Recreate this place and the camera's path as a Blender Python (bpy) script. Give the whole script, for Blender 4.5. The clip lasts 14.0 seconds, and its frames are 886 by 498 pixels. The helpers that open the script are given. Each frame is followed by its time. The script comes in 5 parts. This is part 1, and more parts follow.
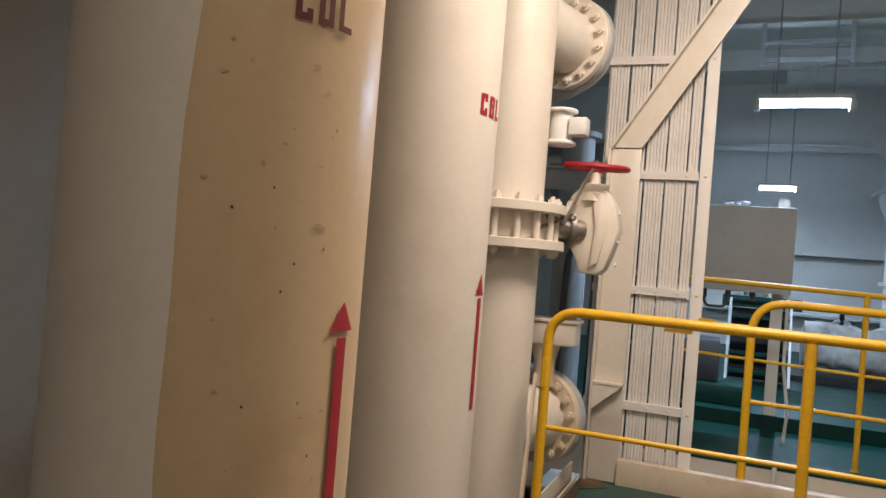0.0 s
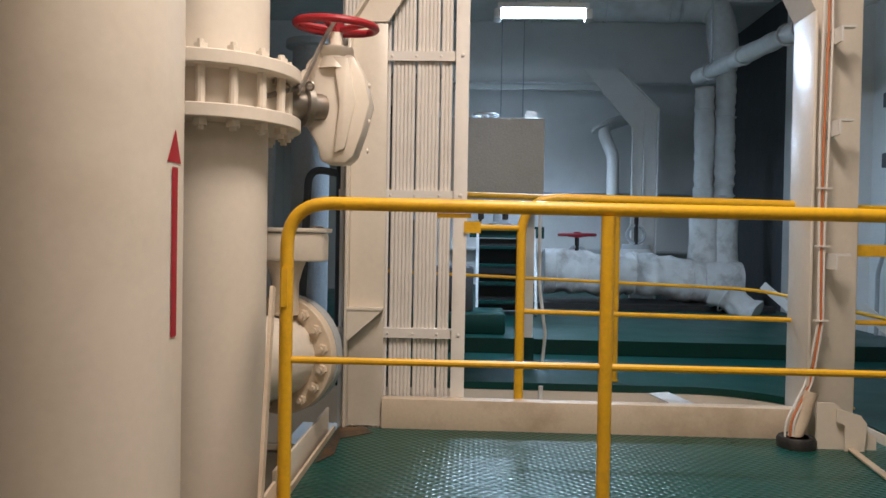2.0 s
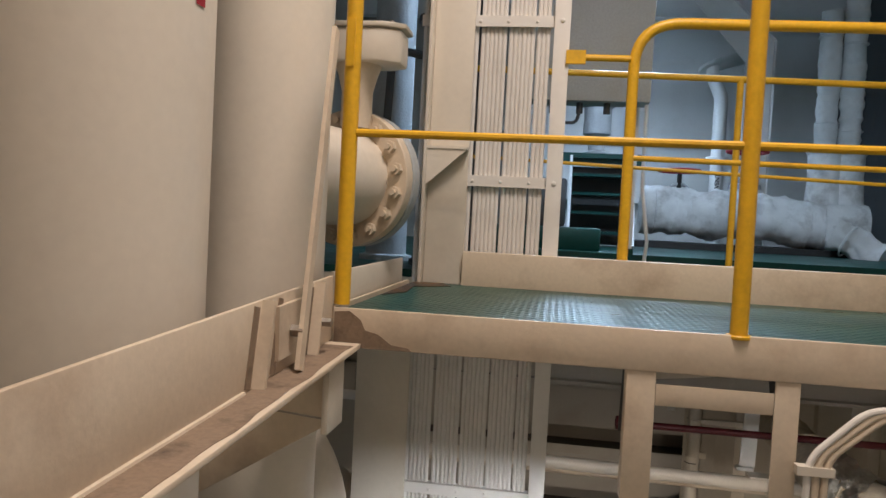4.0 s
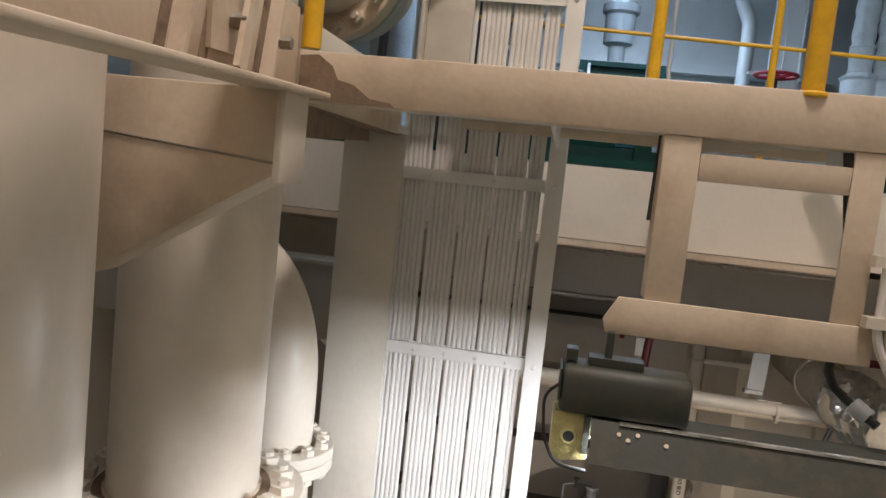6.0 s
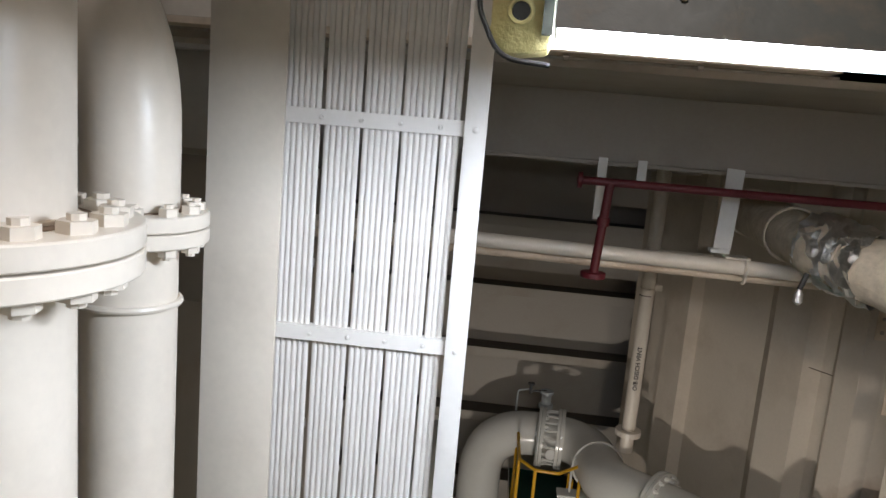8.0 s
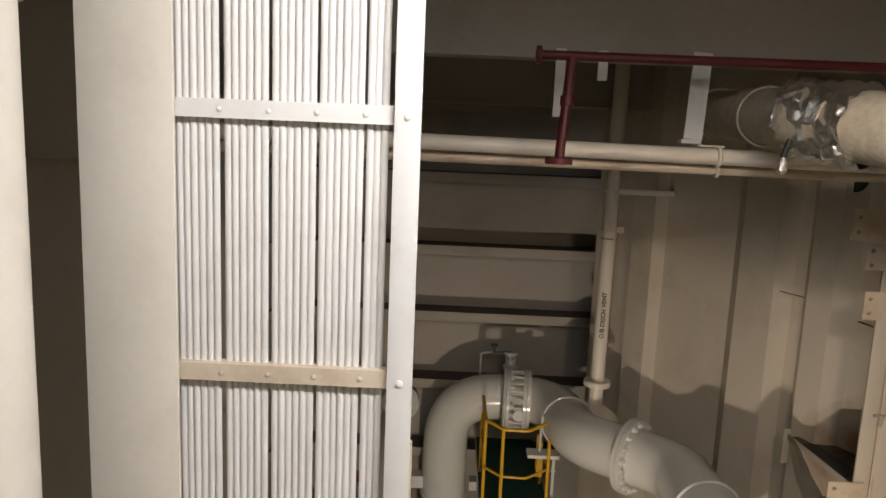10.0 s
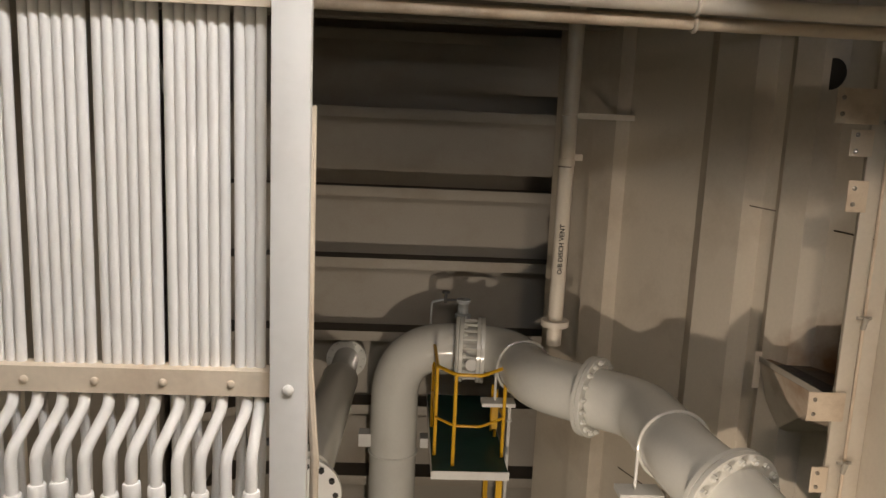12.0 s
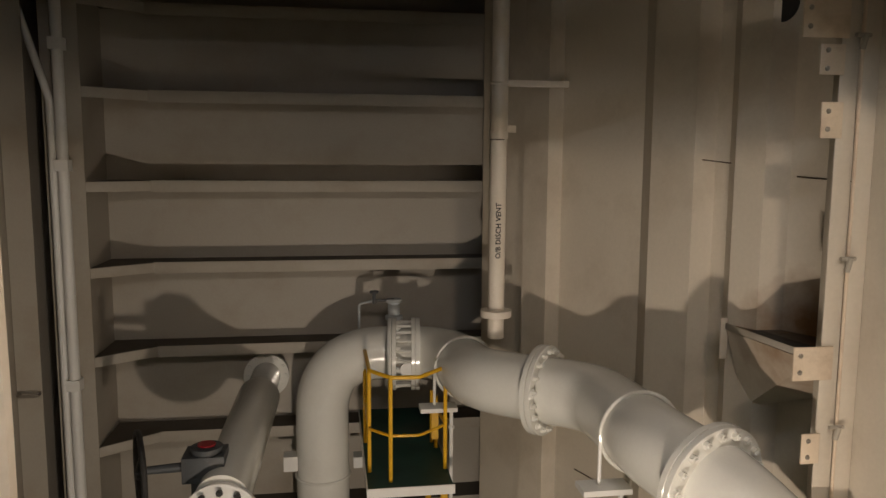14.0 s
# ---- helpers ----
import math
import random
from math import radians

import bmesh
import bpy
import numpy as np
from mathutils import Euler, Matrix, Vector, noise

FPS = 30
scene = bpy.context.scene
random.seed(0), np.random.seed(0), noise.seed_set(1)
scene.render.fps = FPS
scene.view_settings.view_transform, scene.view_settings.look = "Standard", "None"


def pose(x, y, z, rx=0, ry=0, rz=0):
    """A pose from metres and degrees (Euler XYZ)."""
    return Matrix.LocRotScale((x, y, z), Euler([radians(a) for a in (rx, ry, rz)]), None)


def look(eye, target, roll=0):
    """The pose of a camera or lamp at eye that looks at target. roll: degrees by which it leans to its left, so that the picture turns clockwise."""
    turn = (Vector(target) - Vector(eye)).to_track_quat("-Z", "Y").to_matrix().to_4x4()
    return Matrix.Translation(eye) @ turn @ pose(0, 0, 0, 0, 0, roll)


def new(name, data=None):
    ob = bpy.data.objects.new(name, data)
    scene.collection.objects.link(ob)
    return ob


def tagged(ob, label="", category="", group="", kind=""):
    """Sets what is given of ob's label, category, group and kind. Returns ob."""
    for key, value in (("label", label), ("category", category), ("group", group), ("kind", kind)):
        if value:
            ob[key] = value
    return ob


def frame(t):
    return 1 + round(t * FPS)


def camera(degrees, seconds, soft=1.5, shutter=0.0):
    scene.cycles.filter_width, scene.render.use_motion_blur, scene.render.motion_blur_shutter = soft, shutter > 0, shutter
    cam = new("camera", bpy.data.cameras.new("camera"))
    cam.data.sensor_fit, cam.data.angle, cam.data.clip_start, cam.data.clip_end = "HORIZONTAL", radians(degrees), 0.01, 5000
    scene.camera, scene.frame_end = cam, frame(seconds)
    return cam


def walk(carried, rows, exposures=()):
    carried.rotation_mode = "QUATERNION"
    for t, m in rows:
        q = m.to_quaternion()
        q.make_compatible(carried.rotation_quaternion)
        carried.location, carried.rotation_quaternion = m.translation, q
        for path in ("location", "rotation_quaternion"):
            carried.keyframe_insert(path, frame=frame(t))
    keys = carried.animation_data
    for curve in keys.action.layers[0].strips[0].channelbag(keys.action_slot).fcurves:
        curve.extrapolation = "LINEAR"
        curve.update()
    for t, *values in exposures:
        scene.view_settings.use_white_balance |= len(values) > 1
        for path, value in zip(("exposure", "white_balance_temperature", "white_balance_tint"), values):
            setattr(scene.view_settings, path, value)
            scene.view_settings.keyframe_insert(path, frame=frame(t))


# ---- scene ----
cam = camera(62.0, 14.0)
PATH = [
    (0, (0.609, -0.089, 1.304), (-0.146, 1.762, 1.324), 4.6),
    (0.5, (0.543, 0.164, 1.312), (0.151, 2.125, 1.34), 4.1),
    (1, (0.43, 0.413, 1.3), (0.318, 2.409, 1.32), 3.5),
    (1.5, (0.363, 0.634, 1.159), (0.344, 2.634, 1.157), 2.0),
    (2, (0.422, 0.8, 0.976), (0.346, 2.798, 0.944), 1.0),
    (2.5, (0.434, 0.873, 0.872), (0.25, 2.864, 0.815), 0.4),
    (2.7, (0.417, 0.926, 0.755), (0.205, 2.914, 0.692), 0.3),
    (4.8, (0.39, 1.452, 0.117), (0.026, 3.417, 0.019), 4.7),
    (5, (0.408, 1.493, 0.057), (0.051, 3.458, -0.06), 5.4),
    (5.5, (0.392, 1.624, -0.161), (0.064, 3.59, -0.327), 6.1),
    (6, (0.402, 1.684, -0.247), (0.097, 3.651, -0.444), 6.0),
    (6.5, (0.394, 1.828, -0.404), (0.151, 3.804, -0.598), 6.3),
    (7, (0.462, 2.003, -0.669), (0.275, 3.982, -0.885), 6.4),
    (7.5, (0.484, 2.098, -0.792), (0.319, 4.07, -1.078), 5.6),
    (8, (0.481, 2.276, -0.951), (0.322, 4.241, -1.291), 4.9),
    (10.3, (0.501, 2.767, -1.898), (0.483, 4.742, -2.217), 2.3),
    (10.5, (0.496, 2.849, -2.026), (0.487, 4.823, -2.343), 2.4),
    (11, (0.519, 3.096, -2.204), (0.542, 5.069, -2.528), 3.3),
    (11.5, (0.565, 3.156, -2.34), (0.627, 5.127, -2.672), 3.4),
    (12, (0.576, 3.263, -2.627), (0.674, 5.233, -2.956), 2.5),
    (12.5, (0.544, 3.436, -2.819), (0.676, 5.406, -3.137), 1.2),
    (13, (0.494, 3.535, -2.938), (0.653, 5.507, -3.236), 0.3),
    (13.5, (0.474, 3.793, -3.144), (0.659, 5.765, -3.418), -0.1),
    (14, (0.645, 4.117, -3.311), (0.939, 6.082, -3.546), 0.3),
]
walk(cam, [(t, look(eye, target, roll)) for t, eye, target, roll in PATH], [(0, 0.0, 6350, 10), (1, 0.0, 6050, 10), (2.5, 0.1, 6300, 10), (5, 0.3, 6050, 10), (6, 0.4, 6050, 10), (6.5, 0.35, 6350, 10), (7.5, 0.15, 6450, 10), (8, 0.2, 5650, 8), (8.6, 0.22, 6100, 10), (10.3, 0.25, 6400, 10), (12.5, 0.4, 6450, 10), (14, 0.4, 6400, 10)])

# ---- light ----
world = bpy.data.worlds.new("engine_room")
world.use_nodes = True
world.node_tree.nodes["Background"].inputs[0].default_value = (0.02, 0.022, 0.026, 1)
world.node_tree.nodes["Background"].inputs[1].default_value = 0.3
scene.world = world

WARM, COOL = (1.0, 0.83, 0.70), (0.58, 0.77, 1.0)


def tube_light(name, x, y, z, sx, sy, watts, colour, turn=(0, 0, 0)):
    """The light of a fluorescent lamp or of an unseen added source, facing down unless turned."""
    data = bpy.data.lights.new(name, "AREA")
    data.shape, data.size, data.size_y, data.energy, data.color = "RECTANGLE", sx, sy, watts, colour
    ob = new(name, data)
    ob.matrix_world = pose(x, y, z, *turn)
    return ob


# Overhead source out of view, inferred from the streaks on the pipes.
tube_light("unseen_overhead_light", 0.8, 2.5, 3.6, 0.55, 1.3, 112, WARM)
# Fill light added out of view to brighten the bracket and pipe fronts.
tube_light("unseen_overhead_light", 1.4, -0.6, 3.6, 1.2, 0.14, 34, WARM)
# Low source out of view, placed from the shadows on the bulkheads.
tube_light("unseen_low_light", 1.0, 5.6, -7.75, 0.22, 0.12, 195, (1.0, 0.83, 0.66)).matrix_world = look((1.0, 5.6, -7.75), (1.9, 12.5, -6.6))
# Added source, out of view, that brightens the lower bulkheads.
tube_light("added_hold_light", 2.45, 3.50, -1.08, 0.7, 0.014, 150, (1.0, 0.80, 0.61), (80, 0, -18))
for side in (-1, 1):
    tube_light("fluorescent_lamp_light", 1.157, 3.362 + 0.019 * side, -0.824, 1.22, 0.026, 42, (0.95, 0.95, 0.96), (48 * side, 0, 0))
tube_light("deck_lamp_light", 1.02, 7.4, 2.90, 0.8, 0.12, 70, COOL)
tube_light("deck_lamp_light", 1.0, 12.0, 2.62, 0.6, 0.12, 45, COOL)

# ---- materials ----
def material(name, base, rough=0.45, metal=0.0, dirt=(0.25, 0.17, 0.10), amount=0.25, scale=3.0, bump=0.02, fine=60.0, spec=0.5, vary=0.06):
    m = bpy.data.materials.new(name)
    m.use_nodes = True
    nt = m.node_tree
    n, l = nt.nodes, nt.links
    b = n["Principled BSDF"]
    b.inputs["Metallic"].default_value = metal
    b.inputs["Specular IOR Level"].default_value = spec
    geo = n.new("ShaderNodeNewGeometry")
    big = n.new("ShaderNodeTexNoise")
    big.inputs["Scale"].default_value, big.inputs["Detail"].default_value, big.inputs["Roughness"].default_value = scale, 6, 0.62
    small = n.new("ShaderNodeTexNoise")
    small.inputs["Scale"].default_value, small.inputs["Detail"].default_value = fine, 4
    l.new(geo.outputs["Position"], big.inputs["Vector"])
    l.new(geo.outputs["Position"], small.inputs["Vector"])
    ramp = n.new("ShaderNodeValToRGB")
    ramp.color_ramp.elements[0].position, ramp.color_ramp.elements[1].position = 0.50, 0.78
    l.new(big.outputs["Fac"], ramp.inputs["Fac"])
    times = n.new("ShaderNodeMath")
    times.operation = "MULTIPLY"
    times.inputs[1].default_value = amount
    l.new(ramp.outputs["Color"], times.inputs[0])
    mix = n.new("ShaderNodeMix")
    mix.data_type = "RGBA"
    mix.inputs["A"].default_value, mix.inputs["B"].default_value = (*base, 1), (*dirt, 1)
    l.new(times.outputs[0], mix.inputs["Factor"])
    hsv = n.new("ShaderNodeHueSaturation")
    l.new(mix.outputs["Result"], hsv.inputs["Color"])
    ran = n.new("ShaderNodeMapRange")
    ran.inputs["From Min"].default_value, ran.inputs["From Max"].default_value = 0.3, 0.7
    ran.inputs["To Min"].default_value, ran.inputs["To Max"].default_value = 1 - vary, 1 + vary
    l.new(small.outputs["Fac"], ran.inputs["Value"])
    l.new(ran.outputs["Result"], hsv.inputs["Value"])
    l.new(hsv.outputs["Color"], b.inputs["Base Color"])
    rr = n.new("ShaderNodeMapRange")
    rr.inputs["To Min"].default_value, rr.inputs["To Max"].default_value = max(0.05, rough - 0.08), min(1, rough + 0.18)
    l.new(big.outputs["Fac"], rr.inputs["Value"])
    l.new(rr.outputs["Result"], b.inputs["Roughness"])
    bp = n.new("ShaderNodeBump")
    bp.inputs["Strength"].default_value, bp.inputs["Distance"].default_value = 0.5, bump
    add = n.new("ShaderNodeMath")
    add.operation = "MULTIPLY_ADD"
    add.inputs[1].default_value = 0.25
    l.new(small.outputs["Fac"], add.inputs[0])
    l.new(big.outputs["Fac"], add.inputs[2])
    l.new(add.outputs[0], bp.inputs["Height"])
    l.new(bp.outputs["Normal"], b.inputs["Normal"])
    return m


CREAM = material("cream_paint", (0.75, 0.68, 0.58), 0.30, amount=0.2, scale=2.2, bump=0.0025, fine=38, vary=0.02)
STAINED = material("stained_cream_paint", (0.62, 0.45, 0.265), 0.34, dirt=(0.40, 0.23, 0.09), amount=0.65, scale=2.2, bump=0.0018, fine=45, vary=0.03)
BEAM = material("worn_cream_paint", (0.66, 0.55, 0.42), 0.45, dirt=(0.28, 0.17, 0.09), amount=0.6, scale=3.2, bump=0.004, fine=70, vary=0.035)
WHITE = material("white_paint", (0.74, 0.73, 0.70), 0.42, amount=0.16, scale=1.8, bump=0.002, fine=40, vary=0.02)
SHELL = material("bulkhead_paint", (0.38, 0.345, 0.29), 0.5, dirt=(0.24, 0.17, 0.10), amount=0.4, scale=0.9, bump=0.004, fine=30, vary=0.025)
GREYPIPE = material("light_grey_paint", (0.74, 0.73, 0.68), 0.10, amount=0.1, scale=2.0, bump=0.0003, fine=30, vary=0.015)
CONDUIT = material("conduit_paint", (0.77, 0.735, 0.69), 0.62, amount=0.15, scale=5.0, bump=0.0, fine=30, vary=0.015, spec=0.3)
GREEN = material("green_deck_paint", (0.004, 0.046, 0.037), 0.38, spec=0.28, dirt=(0.02, 0.035, 0.03), amount=0.6, scale=2.6, bump=0.004, fine=35)
YELLOW = material("yellow_paint", (0.78, 0.44, 0.015), 0.35, dirt=(0.25, 0.12, 0.02), amount=0.4, scale=7.0, bump=0.003)
# Darker copy of the red, with the shade under the beam painted in.
SHADED_RED = material("shaded_red_paint", (0.09, 0.006, 0.010), 0.45, dirt=(0.08, 0.02, 0.02), amount=0.35, scale=12.0, bump=0.002)
RED = material("red_paint", (0.36, 0.012, 0.022), 0.4, dirt=(0.12, 0.02, 0.02), amount=0.35, scale=12.0, bump=0.002)
STENCIL = material("red_stencil_paint", (0.36, 0.012, 0.025), 0.5, dirt=(0.25, 0.03, 0.03), amount=0.4, scale=25.0, bump=0.0005)
BROWNINK = material("brown_stencil_paint", (0.12, 0.02, 0.015), 0.5, amount=0.2, scale=25.0, bump=0.0005)
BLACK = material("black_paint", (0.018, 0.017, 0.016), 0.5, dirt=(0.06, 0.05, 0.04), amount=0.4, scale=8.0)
OLIVE = material("olive_enamel", (0.042, 0.046, 0.036), 0.5, dirt=(0.14, 0.10, 0.055), amount=0.6, scale=11.0, bump=0.003)
SOCKET = material("aged_yellow_plastic", (0.62, 0.55, 0.24), 0.35, amount=0.2, scale=20.0)
LAGGING = material("lagging_cloth", (0.56, 0.56, 0.54), 0.8, dirt=(0.26, 0.24, 0.20), amount=0.55, scale=4.0, bump=0.012, fine=16, vary=0.07)
BROWNLAG = material("painted_lagging", (0.60, 0.52, 0.40), 0.75, dirt=(0.3, 0.2, 0.1), amount=0.45, scale=5.0, bump=0.04, fine=22, vary=0.1)
FOIL = material("aluminium_foil", (0.95, 0.94, 0.92), 0.28, 1.0, amount=0.1, scale=9.0, bump=0.10, fine=30)
STEEL = material("bare_steel", (0.36, 0.33, 0.29), 0.4, 0.9, dirt=(0.2, 0.1, 0.05), amount=0.6, scale=12.0, bump=0.004)
GREY = material("grey_paint", (0.40, 0.42, 0.43), 0.5, amount=0.2, scale=4.0)
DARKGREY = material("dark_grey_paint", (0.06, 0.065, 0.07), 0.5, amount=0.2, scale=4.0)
# Grime on the steelwork, and painted shade in the flange rings.
GRIME_SHADE = material("grime_and_shade_paint", (0.24, 0.17, 0.115), 0.7, dirt=(0.07, 0.045, 0.03), amount=0.95, scale=14.0, bump=0.004, fine=90, vary=0.1)
SCUFF = material("rubbed_brown_mark", (0.52, 0.37, 0.21), 0.6, dirt=(0.22, 0.12, 0.06), amount=0.7, scale=30.0, bump=0.0005)
STAIN = material("rusty_water", (0.06, 0.04, 0.025), 0.35, dirt=(0.30, 0.14, 0.03), amount=0.7, scale=5.0)
ORANGE = material("orange_cable_sheath", (0.55, 0.17, 0.06), 0.5, amount=0.1)
EXITGREEN = material("sign_green", (0.01, 0.22, 0.10), 0.4, amount=0.05)

# Dark shelf colour: the shade on the stiffener tops is painted in.
SHELFTOP = material("shaded_shelf_top", (0.08, 0.066, 0.05), 0.7, dirt=(0.06, 0.045, 0.03), amount=0.6, scale=2.0, bump=0.004)
CRUMPLE = material("crumpled_lagging_cloth", (0.66, 0.66, 0.64), 0.55, dirt=(0.16, 0.14, 0.12), amount=0.85, scale=3.5, bump=0.015, fine=9, vary=0.08)


def rusted(m, centre, reach, colour):
    """Adds a rust stain round a point, broken up by noise, under a paint's fine variation."""
    nt = m.node_tree
    n, l = nt.nodes, nt.links
    geo = n.new("ShaderNodeNewGeometry")
    mp = n.new("ShaderNodeMapping")
    mp.vector_type = "POINT"
    mp.inputs["Location"].default_value = [-c / r for c, r in zip(centre, reach)]
    mp.inputs["Scale"].default_value = [1 / r for r in reach]
    l.new(geo.outputs["Position"], mp.inputs["Vector"])
    ln = n.new("ShaderNodeVectorMath")
    ln.operation = "LENGTH"
    l.new(mp.outputs["Vector"], ln.inputs[0])
    noise = n.new("ShaderNodeTexNoise")
    noise.inputs["Scale"].default_value, noise.inputs["Detail"].default_value = 5.0, 5
    l.new(geo.outputs["Position"], noise.inputs["Vector"])
    add = n.new("ShaderNodeMath")
    add.operation = "MULTIPLY_ADD"
    add.inputs[1].default_value = 0.8
    l.new(noise.outputs["Fac"], add.inputs[0])
    l.new(ln.outputs["Value"], add.inputs[2])
    ran = n.new("ShaderNodeMapRange")
    ran.inputs["From Min"].default_value, ran.inputs["From Max"].default_value = 0.7, 1.4
    ran.inputs["To Min"].default_value, ran.inputs["To Max"].default_value = 0.9, 0.0
    l.new(add.outputs[0], ran.inputs["Value"])
    mix = n.new("ShaderNodeMix")
    mix.data_type = "RGBA"
    mix.inputs["B"].default_value = (*colour, 1)
    hsv = n["Hue/Saturation/Value"]
    l.new(hsv.inputs["Color"].links[0].from_socket, mix.inputs["A"])
    l.new(ran.outputs["Result"], mix.inputs["Factor"])
    l.new(mix.outputs["Result"], hsv.inputs["Color"])
    return m


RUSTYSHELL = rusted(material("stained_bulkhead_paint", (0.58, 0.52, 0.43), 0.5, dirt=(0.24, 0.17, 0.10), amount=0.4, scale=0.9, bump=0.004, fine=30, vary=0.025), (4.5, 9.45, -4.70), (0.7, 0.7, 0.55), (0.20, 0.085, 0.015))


def checker(m, pitch=0.034):
    """Adds the raised lozenges of tread plate to a deck paint."""
    nt = m.node_tree
    n, l = nt.nodes, nt.links
    geo = n.new("ShaderNodeNewGeometry")
    waves = []
    for a in (0.785, -0.785):
        mp = n.new("ShaderNodeMapping")
        mp.inputs["Rotation"].default_value = (0, 0, a)
        l.new(geo.outputs["Position"], mp.inputs["Vector"])
        w = n.new("ShaderNodeTexWave")
        w.inputs["Scale"].default_value = 0.314 / pitch
        l.new(mp.outputs["Vector"], w.inputs["Vector"])
        waves.append(w)
    mul = n.new("ShaderNodeMath")
    mul.operation = "MULTIPLY"
    l.new(waves[0].outputs["Fac"], mul.inputs[0])
    l.new(waves[1].outputs["Fac"], mul.inputs[1])
    bp = n.new("ShaderNodeBump")
    bp.inputs["Strength"].default_value, bp.inputs["Distance"].default_value = 0.8, 0.004
    l.new(mul.outputs[0], bp.inputs["Height"])
    old = n["Bump"]
    l.new(old.outputs["Normal"], bp.inputs["Normal"])
    l.new(bp.outputs["Normal"], n["Principled BSDF"].inputs["Normal"])
    return m


TREAD = checker(material("green_tread_plate", (0.005, 0.068, 0.052), 0.26, dirt=(0.02, 0.035, 0.03), amount=0.5, scale=2.6, bump=0.003, fine=35))


def glowing(name, colour, strength):
    m = bpy.data.materials.new(name)
    m.use_nodes = True
    b = m.node_tree.nodes["Principled BSDF"]
    b.inputs["Base Color"].default_value = (0.9, 0.9, 0.9, 1)
    b.inputs["Emission Color"].default_value = (*colour, 1)
    b.inputs["Emission Strength"].default_value = strength
    return m


TUBE_COOL = glowing("cool_fluorescent_tube", COOL, 210)
TUBE_NEAR = glowing("white_fluorescent_tube", (0.95, 0.95, 0.96), 60)

# ---- mesh helpers ----
class Shape:
    """Verts and faces, in world metres."""

    def __init__(self):
        self.v, self.f = [], []

    def add(self, v, f):
        k = len(self.v)
        self.v += [tuple(p) for p in v]
        self.f += [tuple(i + k for i in q) for q in f]
        return self

    def box(self, x0, y0, z0, x1, y1, z1):
        v = [(x, y, z) for x in (x0, x1) for y in (y0, y1) for z in (z0, z1)]
        return self.add(v, [(0, 1, 3, 2), (4, 6, 7, 5), (0, 4, 5, 1), (2, 3, 7, 6), (0, 2, 6, 4), (1, 5, 7, 3)])

    def bar(self, p, q, w, d, up=(0, 0, 1)):
        """A flat bar from p to q, w across and d along up."""
        p, q, up = Vector(p), Vector(q), Vector(up)
        a = (q - p).normalized()
        s = a.cross(up).normalized() * w / 2
        u = s.cross(a).normalized() * d / 2
        v = [e + i * s + j * u for e in (p, q) for i in (-1, 1) for j in (-1, 1)]
        return self.add(v, [(0, 1, 3, 2), (4, 6, 7, 5), (0, 4, 5, 1), (2, 3, 7, 6), (0, 2, 6, 4), (1, 5, 7, 3)])

    def prism(self, poly, axis, lo, hi):
        """A polygon in the two other axes, in their order, drawn out along an axis."""
        n, k = len(poly), "xyz".index(axis)
        v = []
        for h in (lo, hi):
            for a, b in poly:
                p = [a, b]
                p.insert(k, h)
                v.append(p)
        f = [tuple(range(n))[::-1], tuple(range(n, 2 * n))] + [(i, (i + 1) % n, n + (i + 1) % n, n + i) for i in range(n)]
        return self.add(v, f)

    def sweep(self, pts, radii, n=20, caps=True):
        pts = [Vector(p) for p in pts]
        radii = [radii] * len(pts) if isinstance(radii, (int, float)) else radii
        tan = [(pts[min(i + 1, len(pts) - 1)] - pts[max(i - 1, 0)]).normalized() for i in range(len(pts))]
        side = tan[0].orthogonal().normalized()
        v, f = [], []
        for i, p in enumerate(pts):
            side = (side - tan[i] * side.dot(tan[i])).normalized()
            other = tan[i].cross(side)
            v += [p + radii[i] * (math.cos(a) * side + math.sin(a) * other) for a in (2 * math.pi * k / n for k in range(n))]
        for i in range(len(pts) - 1):
            f += [(i * n + k, i * n + (k + 1) % n, (i + 1) * n + (k + 1) % n, (i + 1) * n + k) for k in range(n)]
        if caps:
            f += [tuple(range(n))[::-1], tuple((len(pts) - 1) * n + k for k in range(n))]
        return self.add(v, f)

    def disc(self, c, axis, r, t, n=32):
        a = Vector(axis).normalized()
        c = Vector(c)
        e = min(0.004, t / 4)
        return self.sweep([c - a * t / 2, c - a * (t / 2 - e), c + a * (t / 2 - e), c + a * t / 2], [r - e, r, r, r - e], n)

    def ring(self, c, axis, R, r, n=32, m=10, part=1.0):
        a = Vector(axis).normalized()
        s = a.orthogonal().normalized()
        o = a.cross(s)
        k = n + 1 if part < 1 else n
        v, f = [], []
        for i in range(k):
            t = 2 * math.pi * part * i / n
            d = math.cos(t) * s + math.sin(t) * o
            v += [Vector(c) + (R + r * math.cos(b)) * d + r * math.sin(b) * a for b in (2 * math.pi * j / m for j in range(m))]
        for i in range(n):
            i2 = (i + 1) % k
            f += [(i * m + j, i2 * m + j, i2 * m + (j + 1) % m, i * m + (j + 1) % m) for j in range(m)]
        return self.add(v, f)

    def lathe(self, c, axis, profile, n=28):
        a = Vector(axis).normalized()
        return self.sweep([Vector(c) + a * h for h, r in profile], [r for h, r in profile], n)


